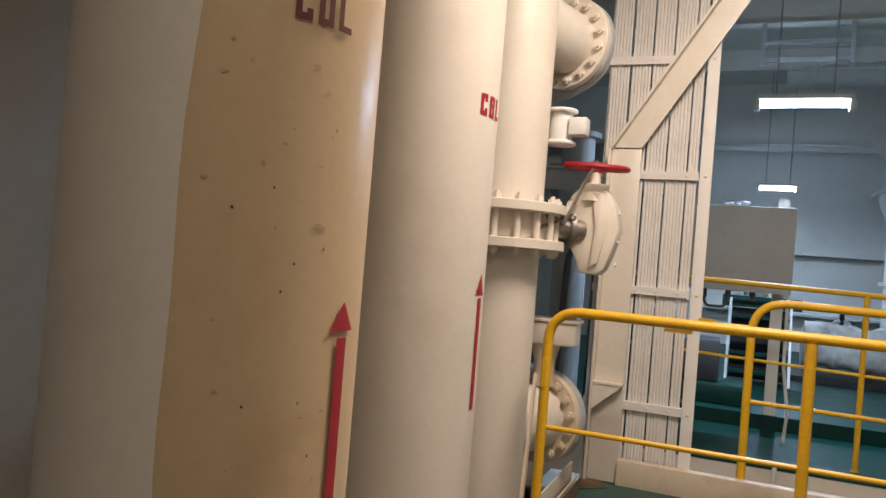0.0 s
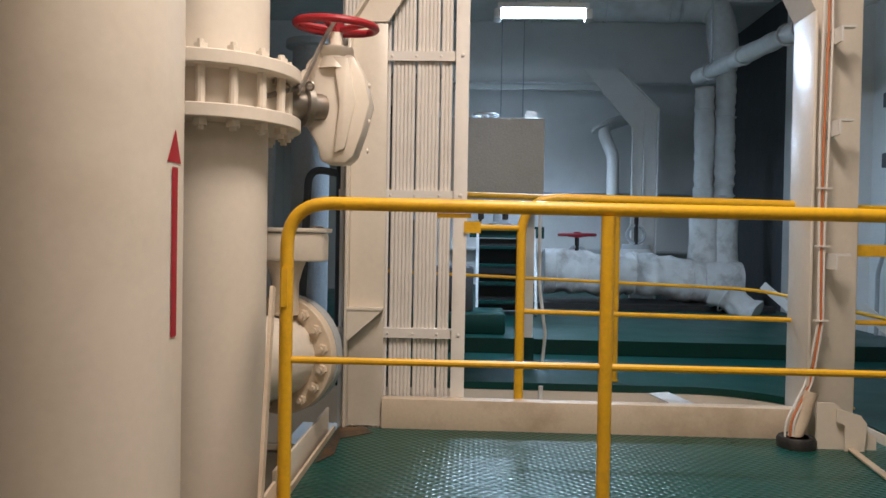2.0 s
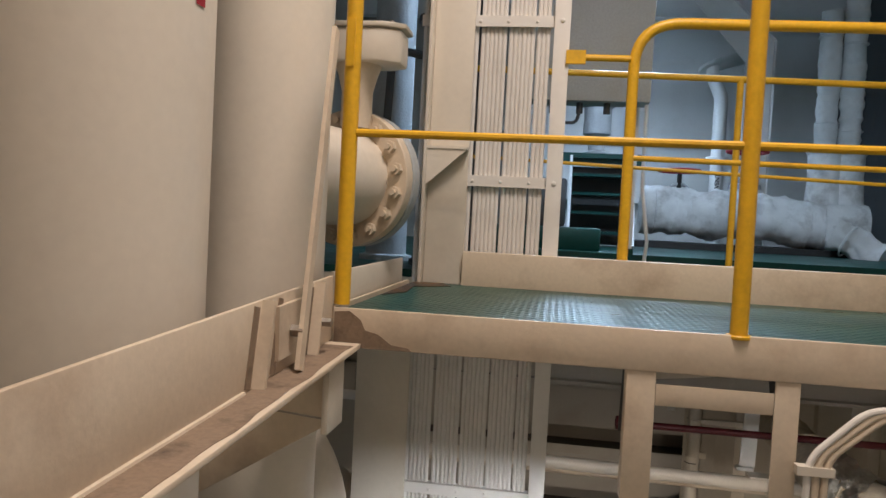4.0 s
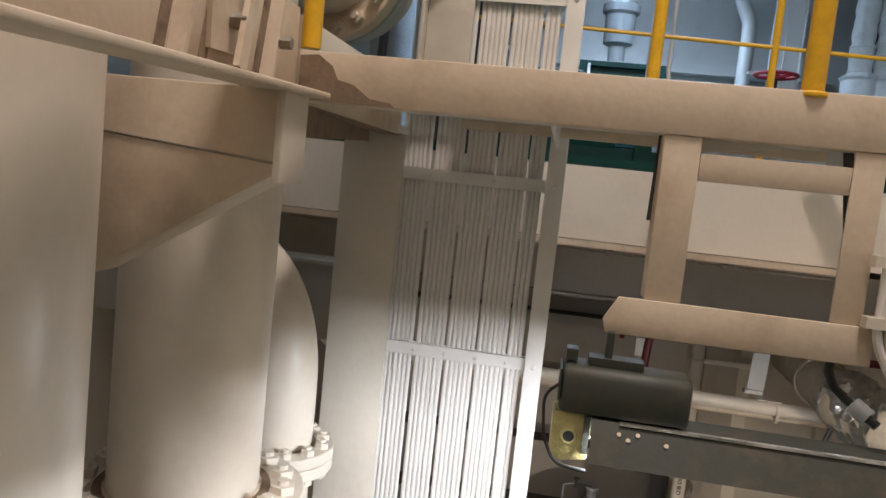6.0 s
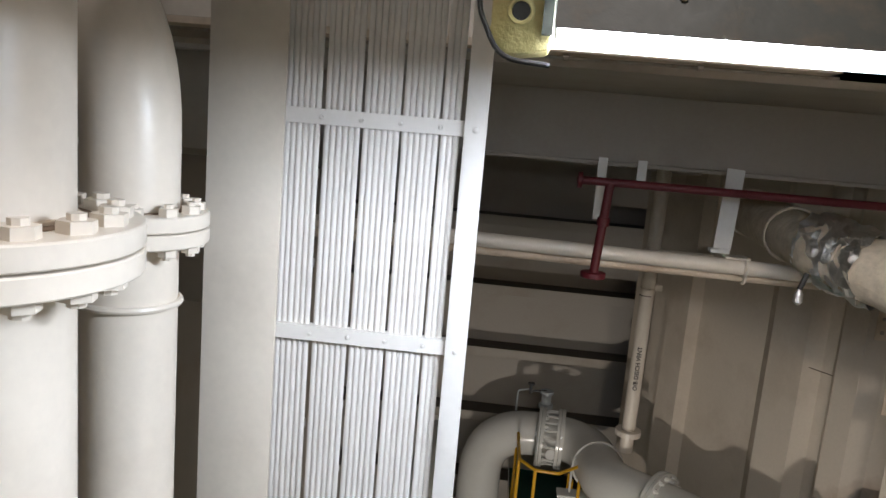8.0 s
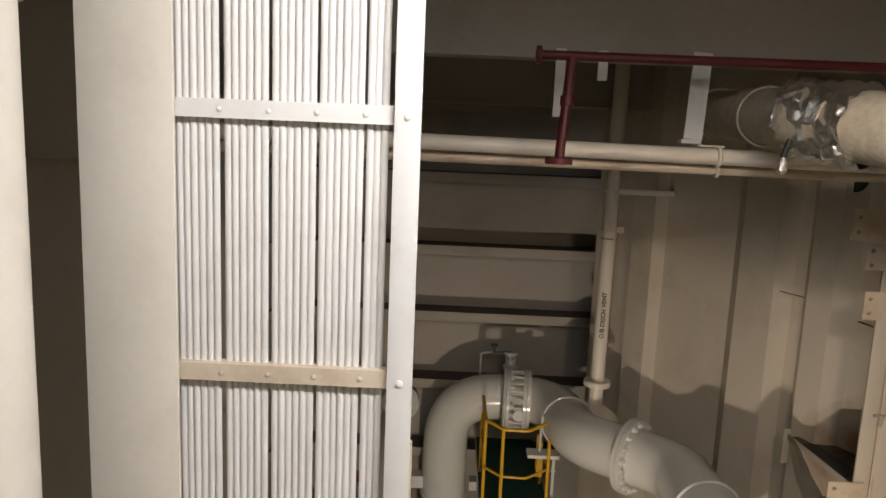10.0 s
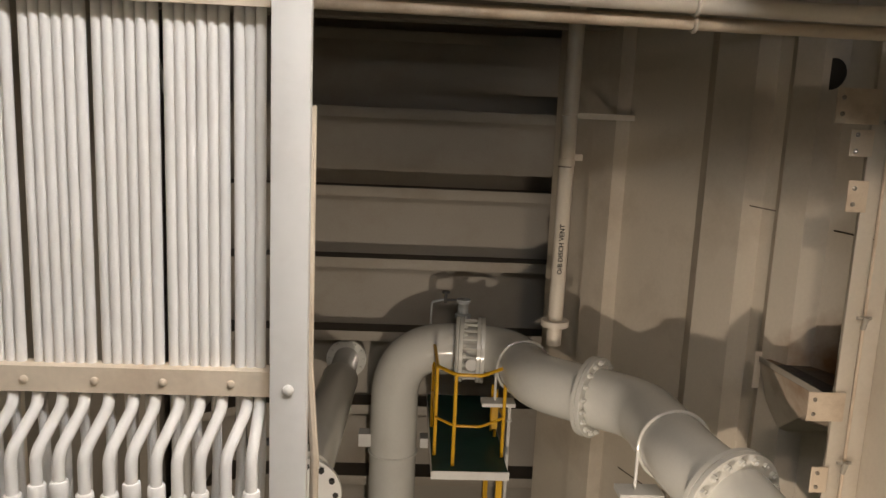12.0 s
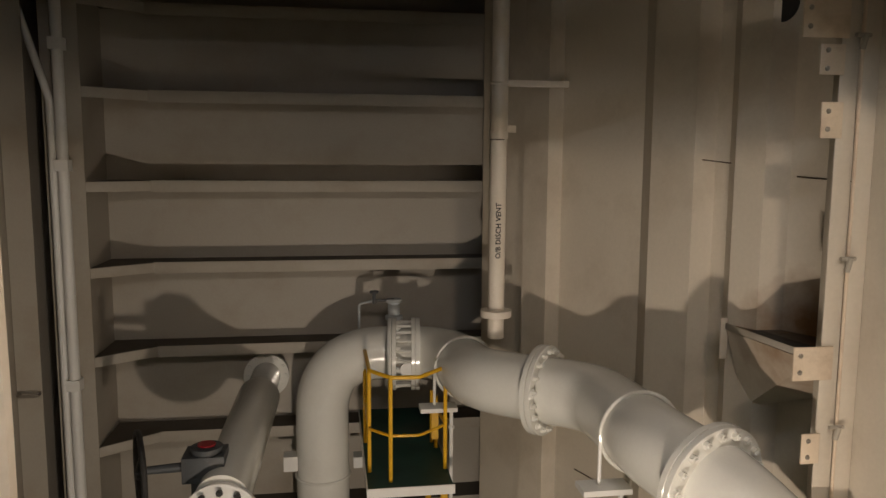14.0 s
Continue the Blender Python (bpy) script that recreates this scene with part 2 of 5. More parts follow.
def fillet(pts, radius, seg=8):
    """A line of straight runs with rounded corners."""
    pts = [Vector(p) for p in pts]
    radius = [radius] * len(pts) if isinstance(radius, (int, float)) else radius
    out = [pts[0]]
    for i in range(1, len(pts) - 1):
        a, b = pts[i - 1] - pts[i], pts[i + 1] - pts[i]
        half = a.angle(b) / 2
        d = min(radius[i] / math.tan(half), a.length * 0.49, b.length * 0.49)
        p, q = pts[i] + a.normalized() * d, pts[i] + b.normalized() * d
        for k in range(seg + 1):
            t = k / seg
            out.append(p * (1 - t) ** 2 + 2 * t * (1 - t) * pts[i] + q * t * t)
    return out + [pts[-1]]


BASE = {}


def build(name, shape, mat, at, bevel=0.0, angle=35):
    me = bpy.data.meshes.new(name)
    o = Vector(at)
    me.from_pydata([Vector(p) - o for p in shape.v], [], shape.f)
    if bevel:
        bm = bmesh.new()
        bm.from_mesh(me)
        bmesh.ops.remove_doubles(bm, verts=bm.verts, dist=1e-6)
        bmesh.ops.recalc_face_normals(bm, faces=bm.faces)
        sharp = [e for e in bm.edges if len(e.link_faces) == 2 and e.calc_face_angle(0) > 0.6]
        bmesh.ops.bevel(bm, geom=sharp, offset=bevel, segments=2, profile=0.5, affect="EDGES", clamp_overlap=True)
        bm.to_mesh(me)
        bm.free()
    me.shade_smooth()
    me.set_sharp_from_angle(angle=radians(angle))
    me.materials.append(mat)
    return me


def thing(name, at, label, category, group="", kind=""):
    """An Empty at a thing's base."""
    ob = new(name)
    ob.location = at
    ob.empty_display_size = 0.1
    BASE[ob] = Vector(at)
    return tagged(ob, label, category, group, kind)


def part(name, shape, mat, parent, label="", bevel=0.0, angle=35):
    ob = new(name, build(name, shape, mat, BASE[parent], bevel, angle))
    ob.parent = parent
    BASE[ob] = BASE[parent]
    return tagged(ob, label)


def single(name, shape, mat, at, label, category="", group="", kind="", bevel=0.0, angle=35):
    """A thing of one mesh."""
    ob = new(name, build(name, shape, mat, at, bevel, angle))
    ob.location = at
    BASE[ob] = Vector(at)
    return tagged(ob, label, category, group, kind)


def structure(name, shape, mat, label, bevel=0.0):
    return single(name, shape, mat, (0, 0, 0), label, kind="structure", bevel=bevel)


BOLTS = {}


def bolts(parent, c, axis, R, count, size, mat, length=0.02, shift=0.0, name="bolt"):
    """Hexagon bolt heads round a flange, on one mesh."""
    a = Vector(axis).normalized()
    key = (size, length, mat.name, tuple(round(k, 3) for k in a))
    if key not in BOLTS:
        s = Shape().sweep([-a * length / 2, a * length / 2], size, 6)
        s.sweep([a * length / 2, a * length], size * 0.5, 8)
        BOLTS[key] = build("bolt", s, mat, (0, 0, 0))
    s = a.orthogonal().normalized()
    o = a.cross(s)
    for k in range(count):
        t = 2 * math.pi * (k + 0.5) / count + shift
        ob = new(name, BOLTS[key])
        ob.parent = parent
        ob.location = Vector(c) + R * (math.cos(t) * s + math.sin(t) * o) - BASE[parent]
        BASE[ob] = BASE[parent]


def rivet(parent, p, axis, size, mat, name="bolt_head"):
    a = Vector(axis).normalized()
    key = ("r", size, mat.name, tuple(round(k, 3) for k in a))
    if key not in BOLTS:
        BOLTS[key] = build("bolt_head", Shape().lathe((0, 0, 0), a, [(0, size), (size * 0.35, size * 0.9), (size * 0.6, size * 0.5), (size * 0.65, 0.0005)], 12), mat, (0, 0, 0))
    ob = new(name, BOLTS[key])
    ob.parent = parent
    ob.location = Vector(p) - BASE[parent]


def wheel(shape, c, axis, R, r, spokes=5):
    """A hand wheel: rim, spokes and hub."""
    a = Vector(axis).normalized()
    s = a.orthogonal().normalized()
    o = a.cross(s)
    shape.ring(c, a, R, r, 32, 10)
    for k in range(spokes):
        t = 2 * math.pi * k / spokes
        d = math.cos(t) * s + math.sin(t) * o
        shape.sweep([Vector(c) - a * r, Vector(c) + d * R], [r * 0.9, r * 0.7], 8)
    shape.disc(c, a, R * 0.2, r * 3.5, 12)
    return shape


def lettering(name, text, size, mat, parent, m, wrap=0.0):
    """Stencilled words, at the pose m; wrap: the radius of the pipe that they lie on, with the pipe along the words."""
    cu = bpy.data.curves.new(name, "FONT")
    cu.body, cu.size, cu.align_x, cu.align_y, cu.resolution_u, cu.offset = text, size, "CENTER", "CENTER", 2, size * 0.022
    tmp = bpy.data.objects.new(name, cu)
    scene.collection.objects.link(tmp)
    bpy.context.view_layer.update()
    me = bpy.data.meshes.new_from_object(tmp)
    bpy.data.objects.remove(tmp)
    bm = bmesh.new()
    bm.from_mesh(me)
    bmesh.ops.triangulate(bm, faces=bm.faces)
    bmesh.ops.subdivide_edges(bm, edges=[e for e in bm.edges if e.calc_length() > size * 0.3], cuts=2)
    for v in bm.verts:
        x, y, z = v.co
        if wrap:
            t = y / wrap
            v.co = (x, wrap * math.sin(t), wrap * (math.cos(t) - 1))
        v.co = m @ v.co - BASE[parent]
    bm.to_mesh(me)
    bm.free()
    me.materials.clear()
    me.materials.append(mat)
    ob = new(name, me)
    ob.parent = parent
    return ob

# ---- shell of the place ----
TOP, BOTTOM = 4.6, -9.6
structure("ceiling", Shape().box(-3.2, -2.2, TOP, 5.2, 15.4, TOP + 0.1), WHITE, "white painted steel deckhead over the engine room")
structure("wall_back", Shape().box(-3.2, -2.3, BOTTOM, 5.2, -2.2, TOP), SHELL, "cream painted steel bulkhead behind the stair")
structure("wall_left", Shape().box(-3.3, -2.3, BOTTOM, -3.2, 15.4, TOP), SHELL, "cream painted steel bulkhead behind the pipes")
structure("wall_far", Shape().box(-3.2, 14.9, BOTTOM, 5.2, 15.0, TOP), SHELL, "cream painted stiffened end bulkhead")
structure("floor", Shape().box(-3.2, -2.2, BOTTOM - 0.1, 5.2, 15.0, BOTTOM), GREEN, "green painted bottom deck")


def corrugated(shape, pts, z0, z1, t=0.03):
    """A folded plate that stands on a line of plan points."""
    n = len(pts)
    v = [(x, y, z) for x, y in pts for z in (z0, z1)] + [(x + t, y + t, z) for x, y in pts for z in (z0, z1)]
    f = []
    for i in range(n - 1):
        a = 2 * i
        f += [(a, a + 2, a + 3, a + 1), (2 * n + a, 2 * n + a + 1, 2 * n + a + 3, 2 * n + a + 2)]
    f += [(0, 1, 2 * n + 1, 2 * n), (2 * n - 2, 4 * n - 2, 4 * n - 1, 2 * n - 1)]
    return shape.add(v, f)


# upper right bulkhead, folded every 0.45 m
pts, y = [(4.62, -2.2)], -2.2
while y < 10.6:
    pts += [(4.62, y + 0.30), (4.50, y + 0.38), (4.50, y + 0.68), (4.62, y + 0.76)]
    y += 0.76
structure("wall_right_upper", corrugated(Shape(), pts, -0.6, TOP), WHITE, "white corrugated steel bulkhead")
# Dark grey sheet in place of the shade inside the recess.
structure("wall_right_recess", Shape().box(5.0, 10.7, -0.6, 5.1, 15.0, TOP), DARKGREY, "dark sheet for the shade of the recess beside the bulkhead")
# lower right bulkhead, set at a slant, in large folds
w0, wd = Vector((3.3, 12.4)), Vector((1.0, -2.2)).normalized()
wn = Vector((-wd.y, wd.x)) * -1
pts = []
for s, off in ((-1.6, 0), (-0.7, 0), (-0.5, 0.2), (-0.06, 0.2), (-0.04, 0.0), (1.18, 0.0), (1.46, 0.2), (1.97, 0.2), (2.05, 0), (2.2, 0), (2.40, 0.2), (2.69, 0.2), (2.8, 0.0), (3.6, 0.0)):
    p = w0 + wd * s + wn * off
    pts.append((p.x, p.y))
structure("wall_right_lower", corrugated(Shape(), pts, BOTTOM, -0.6), RUSTYSHELL, "cream corrugated steel bulkhead with stained plating")
for s0, s1, off, z in ((2.05, 2.33, 0.07, -3.28), (2.86, 3.5, 0.006, -3.42), (0.3, 1.4, 0.006, -6.9)):
    pa, pb = w0 + wd * s0 + wn * (off + 0.12 if s0 == 2.05 else off), w0 + wd * s1 + wn * off * (0.2 if s0 == 2.05 else 1)
    structure("weld_seam", Shape().sweep([(pa.x, pa.y, z), (pb.x, pb.y, z - 0.04)], 0.006, 6), STAIN, "rusty weld seam across the plating")
structure("wall_right_near", Shape().box(4.30, -2.2, BOTTOM, 4.40, 8.72, -0.6), RUSTYSHELL, "cream plate bulkhead beside the hatch frame")

# far deck, with an opening whose corner is rounded
edge = [(-3.2, 6.05), (1.95, 6.05)] + [(1.95 + 0.75 * math.sin(a), 5.30 + 0.75 * math.cos(a)) for a in (math.pi / 2 * k / 10 for k in range(1, 11))] + [(2.70, 3.2), (2.70, -2.2)]
deck = edge + [(5.2, -2.2), (5.2, 15.0), (-3.2, 15.0)]
structure("deck_upper", Shape().prism(deck, "z", -0.10, -0.05), GREEN, "green painted steel deck round the opening")
fascia = Shape()
for (xa, ya), (xb, yb) in zip(edge, edge[1:]):
    fascia.add([(xa, ya, -0.104), (xb, yb, -0.104), (xb, yb, -0.53), (xa, ya, -0.53)], [(0, 1, 2, 3)])
structure("deck_coaming", fascia, CREAM, "cream painted girder face below the deck edge")
structure("deck_lip", Shape().box(-3.2, 6.02, -0.57, 2.0, 6.25, -0.534), BEAM, "cream flange along the bottom of the girder")
single("edge_conduit", Shape().sweep([(-3.1, 6.05, -0.592), (2.0, 6.05, -0.592)], 0.008, 8).disc((0.7, 6.05, -0.592), (1, 0, 0), 0.016, 0.03, 8).disc((1.35, 6.05, -0.592), (1, 0, 0), 0.016, 0.03, 8), STEEL, (0, 6.05, -0.6), "thin steel conduit under the girder flange", "conduit")
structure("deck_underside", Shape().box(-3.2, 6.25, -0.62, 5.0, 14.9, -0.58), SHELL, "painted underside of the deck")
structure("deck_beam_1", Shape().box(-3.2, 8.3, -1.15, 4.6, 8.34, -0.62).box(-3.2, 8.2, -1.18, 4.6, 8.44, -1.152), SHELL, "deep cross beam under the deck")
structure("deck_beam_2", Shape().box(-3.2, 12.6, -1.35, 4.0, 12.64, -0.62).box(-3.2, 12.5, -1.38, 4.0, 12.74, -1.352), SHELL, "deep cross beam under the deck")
structure("deck_step", Shape().box(-0.4, 7.36, -0.048, 4.46, 14.88, 0.085), GREEN, "raised green deck with a dark riser")
structure("deck_top", Shape().box(-0.9, -2.2, -0.08, 2.69, 0.34, -0.02), TREAD, "green tread plate landing at the head of the stair")

# ---- platform ahead of the stair ----
platform = thing("platform_floor", (0.9, 3.9, 0), "green tread plate platform edged with cream steel", "platform", kind="structure")
part("tread_plate", Shape().box(-0.24, 3.392, -0.012, 2.46, 4.52, 0.0), TREAD, platform)
part("underside", Shape().box(-0.24, 3.40, -0.022, 2.46, 4.51, -0.0125), WHITE, platform, "pale painted underside")
part("front_channel", Shape().box(-0.25, 3.375, -0.105, 2.7, 3.39, 0.012).box(-0.25, 3.391, -0.105, 2.7, 3.44, -0.095), BEAM, platform, "stained cream edge channel", bevel=0.003)
part("grime_patch", Shape().prism([(-0.245, -0.103), (-0.245, 0.0), (-0.20, 0.004), (-0.165, -0.02), (-0.15, -0.05), (-0.11, -0.06), (-0.07, -0.088), (-0.02, -0.094), (-0.01, -0.103)], "y", 3.3725, 3.3748), GRIME_SHADE, platform, "dark grime at the end of the channel")
part("side_channel", Shape().box(-0.262, 3.40, -0.105, -0.2505, 4.50, 0.012), BEAM, platform)
for x in (0.35, 1.3, 2.1):
    part("joist", Shape().box(x, 3.45, -0.10, x + 0.012, 4.5, -0.0225), WHITE, platform)
part("gusset", Shape().prism([(0.69, -0.023), (0.91, -0.023), (0.885, -0.08), (0.86, -0.115), (0.69, -0.135)], "y", 3.43, 3.437), WHITE, platform)
kerb = structure("kerb", Shape().box(-0.02, 4.525, -0.06, 2.06, 4.537, 0.15).box(-0.02, 4.538, 0.138, 2.06, 4.60, 0.15), BEAM, "stained cream kerb plate along the platform", bevel=0.003)

part("cap_plate", Shape().box(-0.50, 4.44, -0.099, -0.246, 4.88, -0.07), WHITE, platform, bevel=0.003)
part("side_kerb", Shape().bar((-0.285, 3.46, 0.03), (-0.285, 4.48, 0.03), 0.012, 0.16), CREAM, platform, "cream kerb plate", bevel=0.003)
part("grime", Shape().prism([(-0.23, 3.9), (-0.17, 4.05), (-0.19, 4.3), (-0.05, 4.42), (-0.1, 4.515), (-0.23, 4.515)], "z", 0.0005, 0.004), STAIN, platform, "dark grime in the corner")


def column(name, x0, x1, y0, y1, z0, z1, mat, label):
    """A broad-flanged steel column: two flanges and a web."""
    s = Shape().box(x0, y0, z0, x1, y0 + 0.016, z1).box(x0, y1 - 0.016, z0, x1, y1, z1)
    s.box((x0 + x1) / 2 - 0.008, y0 + 0.017, z0, (x0 + x1) / 2 + 0.008, y1 - 0.017, z1)
    return structure(name, s, mat, label, bevel=0.003)


column("pillar_1", -0.50, -0.247, 4.60, 4.84, BOTTOM, -0.10, CREAM, "cream painted steel column beside the conduit rack")
# bracketed frames above the platform
frame_l = thing("pillar_2", (-0.12, 4.5, 0), "cream steel frame leg with a slanting knee", "column", kind="structure")
part("leg", Shape().box(-0.215, 4.50, 0.0, -0.20, 4.72, 2.06).box(-0.199, 4.56, 0.0, -0.02, 4.572, 2.06), CREAM, frame_l, bevel=0.003)
part("knee", Shape().bar((-0.2, 4.61, 2.06), (0.78, 4.61, 3.62), 0.22, 0.014, (-0.85, 0, 0.53)).prism([(-0.199, 2.07), (-0.02, 2.07), (0.95, 3.60), (0.79, 3.62)], "y", 4.56, 4.572), CREAM, frame_l)
part("foot_bracket", Shape().prism([(-0.199, 0.60), (-0.02, 0.60), (-0.199, 0.44)], "y", 4.505, 4.512).box(-0.20, 4.50, 0.60, -0.02, 4.559, 0.612), CREAM, frame_l)
frame_r = thing("pillar_3", (2.1, 4.5, 0), "cream steel frame leg with clips and an orange cable", "column", kind="structure")
part("leg", Shape().box(2.055, 4.42, 0.0, 2.07, 4.66, 2.1).box(2.071, 4.52, 0.0, 2.33, 4.532, TOP), CREAM, frame_r, bevel=0.003)
part("knee", Shape().bar((2.06, 4.54, 2.1), (1.22, 4.54, 3.8), 0.24, 0.014, (0.9, 0, 0.44)).prism([(2.06, 2.1), (2.33, 2.1), (2.33, 3.8), (1.24, 3.8)], "y", 4.55, 4.56), CREAM, frame_r)
for z in (1.99, 1.55, 0.91):
    part("clip", Shape().box(2.15, 4.36, z - 0.055, 2.16, 4.519, z + 0.02).box(2.161, 4.36, z + 0.01, 2.22, 4.40, z + 0.02), WHITE, frame_r)
for k, (dx, mat) in enumerate(((0.0, CONDUIT), (0.018, ORANGE), (0.034, CONDUIT))):
    pts = [(2.10 + dx - (0.16 if z < 0.15 else 0.05 if z < 0.4 else 0.0) + 0.008 * math.sin(3 * z + k), 4.43 - (0.05 if z < 0.2 else 0), z) for z in (0.02, 0.12, 0.3, 0.6, 1.0, 1.5, 2.0, 2.6, 3.4)]
    part("cable", Shape().sweep(fillet(pts, 0.2, 4), 0.006, 8), mat, frame_r)
for k, a in enumerate((0.15, 0.24, 0.31)):
    part("cable_tie", Shape().box(2.085, 4.415, a * 4, 2.15, 4.44, a * 4 + 0.008), CONDUIT, frame_r)
part("cable_collar", Shape().lathe((2.0, 4.39, 0.0), (0, 0, 1), [(0, 0.088), (0.035, 0.09), (0.05, 0.082), (0.05, 0.06), (0.02, 0.055)], 28), BLACK, frame_r, "black cable collar in the deck")
part("cable_sheath", Shape().sweep(fillet([(1.99, 4.40, 0.03), (2.03, 4.41, 0.12), (2.075, 4.415, 0.26)], 0.1, 5), 0.034, 12), BEAM, frame_r, "taped cable sheath")
part("side_foot", Shape().prism([(2.20, 0.0), (2.29, 0.0), (2.30, 0.13), (2.27, 0.17), (2.16, 0.20), (2.16, 0.14), (2.20, 0.12)], "y", 4.33, 4.342), CREAM, frame_r)
part("foot", Shape().prism([(2.08, 0.0), (2.36, 0.0), (2.36, 0.06), (2.16, 0.22), (2.08, 0.22)], "y", 4.36, 4.372), CREAM, frame_r)


def yellow_rail(name, at, top, runs, posts, mids, label, r=0.024):
    """A guard rail: a top bar as a line, posts (x, y, z0, z1) and middle bars (p, q)."""
    t = thing(name, at, label, "railing", "yellow guard rails")
    part("top_bar", Shape().sweep(top, r, 14), YELLOW, t)
    for x, y, z0, z1 in posts:
        part("post", Shape().sweep([(x, y, z0), (x, y, z1)], r, 14).disc((x, y, z0 + 0.006), (0, 0, 1), r * 1.5, 0.012, 14), YELLOW, t)
    for p, q in mids:
        part("middle_bar", Shape().sweep([p, q], r * 0.52, 10), YELLOW, t)
    return t


rail = yellow_rail("guard_rail", (0.9, 3.4, 0), fillet([(-0.232, 3.40, 0.02), (-0.232, 3.40, 1.09), (2.7, 3.40, 1.07)], [0, 0.16, 0], 10), None,
                   [(0.90, 3.40, 0.0, 1.06), (2.02, 3.40, 0.0, 1.05)], [((-0.23, 3.40, 0.53), (0.88, 3.40, 0.53)), ((0.92, 3.40, 0.53), (2.7, 3.40, 0.525))],
                   "yellow painted tubular guard rail on the platform edge")
part("lug", Shape().box(-0.244, 3.372, 0.72, -0.222, 3.381, 0.86), YELLOW, rail)
part("joint_plate", Shape().box(0.30, 3.39, 1.045, 0.42, 3.41, 1.06), YELLOW, rail)
single("deck_seam", Shape().bar((2.23, 4.33, 0.008), (2.10, 3.42, 0.008), 0.035, 0.012), BEAM, (2.17, 3.9, 0), "worn cream flat bar along the platform", "strip", bevel=0.003)
structure("kerb", Shape().bar((2.45, 4.62, 0.0), (2.46, 3.45, 0.0), 0.012, 0.10), BEAM, "worn cream kerb along the platform edge", bevel=0.003)
back_rail = yellow_rail("guard_rail", (0.68, 4.62, 0), fillet([(0.68, 4.62, 0.05), (0.68, 4.62, 1.19), (2.06, 4.62, 1.17)], [0, 0.2, 0], 10), None,
                        [(2.75, 4.62, -0.05, 1.15)], [((0.68, 4.62, 0.60), (2.06, 4.62, 0.585)), ((2.34, 4.62, 1.165), (3.4, 4.62, 1.15)), ((2.34, 4.62, 0.58), (3.4, 4.62, 0.57))],
                        "yellow tubular rail behind the kerb with a gate bar")
part("gate_bar", Shape().sweep([(0.665, 4.61, 1.03), (0.45, 4.60, 1.03)], 0.015, 10).box(0.385, 4.585, 1.0, 0.47, 4.60, 1.06), YELLOW, back_rail)
part("lug", Shape().box(2.331, 4.60, 0.915, 2.53, 4.63, 0.975).disc((2.54, 4.615, 0.945), (0, 1, 0), 0.036, 0.03, 18), YELLOW, back_rail, bevel=0.006)
far_top = fillet([(-0.5, 6.2, 1.31), (2.52, 6.2, 1.245), (2.80, 5.5, 1.18), (2.92, 4.75, 1.13)], 0.35, 6)
far_mid = fillet([(-0.5, 6.2, 0.73), (2.52, 6.2, 0.635), (2.80, 5.5, 0.56), (2.92, 4.75, 0.52)], 0.35, 6)
far_rail = yellow_rail("guard_rail", (1.3, 6.2, -0.05), far_top, None, [(-0.3, 6.2, -0.05, 1.30), (1.48, 6.2, -0.05, 1.27), (2.80, 5.48, -0.05, 1.17)], [], "yellow guard rail round the deck opening", r=0.021)
part("middle_bar", Shape().sweep(far_mid, 0.012, 10), YELLOW, far_rail)
single("support_bracket", Shape().bar((1.75, 6.0, -0.09), (2.15, 4.9, -0.16), 0.16, 0.012), WHITE, (1.95, 5.5, -0.1), "white flat steel bracket across the opening corner", "bracket")

# ---- conduit rack ----
BARS = [2.632 - 0.7203 * k for k in range(9)]
rack = thing("conduit_rack", (0.05, 4.65, BARS[8]), "tall rack of pale painted conduits on steel cross bars", "conduit rack")
part("upright", Shape().prism([(0.327, 4.60), (0.397, 4.60), (0.397, 4.625), (0.389, 4.625), (0.389, 4.610), (0.335, 4.610), (0.335, 4.66), (0.327, 4.66)], "z", -5.2, 3.6), CONDUIT, rack, "pale channel upright", bevel=0.002)
part("inner_strip", Shape().box(-0.272, 4.67, -3.2, -0.262, 4.70, 3.6), CONDUIT, rack)
for z in BARS:
    bar = part("cross_bar", Shape().box(-0.272, 4.624, z - 0.024, 0.326, 4.632, z + 0.026).box(-0.272, 4.6325, z + 0.018, 0.326, 4.668, z + 0.026), BEAM if z < -2 else CONDUIT, rack, "stained cross bar")
    rivet(bar, (0.362, 4.5995, z), (0, -1, 0), 0.011, CONDUIT)
    for x in (-0.135, -0.005, 0.122, 0.25):
        rivet(bar, (x, 4.6235, z), (0, -1, 0), 0.008, BEAM if z < -2 else CONDUIT)
xs = []
for g, count in ((-0.262, 6), (-0.131, 6), (-0.003, 6), (0.124, 6), (0.250, 3)):
    xs += [g + 0.0105 + 0.0197 * k for k in range(count)]
for i, x in enumerate(xs):
    wob = 0.0015 * math.sin(i * 2.3)
    pts = [(x + 0.0006 * math.sin(z * 1.3 + i), 4.655 + wob, z) for z in (3.5, 2.4, 1.3, 0.2, -0.9, -2.0, -3.15)]
    part("conduit", Shape().sweep(pts, 0.0101 if i % 5 else 0.0098, 14), CONDUIT, rack)
# below the last bar every other run swings forward and to one side, with a coupling
fronts = [0.298, 0.250, 0.202, 0.160, 0.121]
while fronts[-1] > -0.26:
    fronts.append(fronts[-1] - (0.046 if len(fronts) % 3 else 0.041))
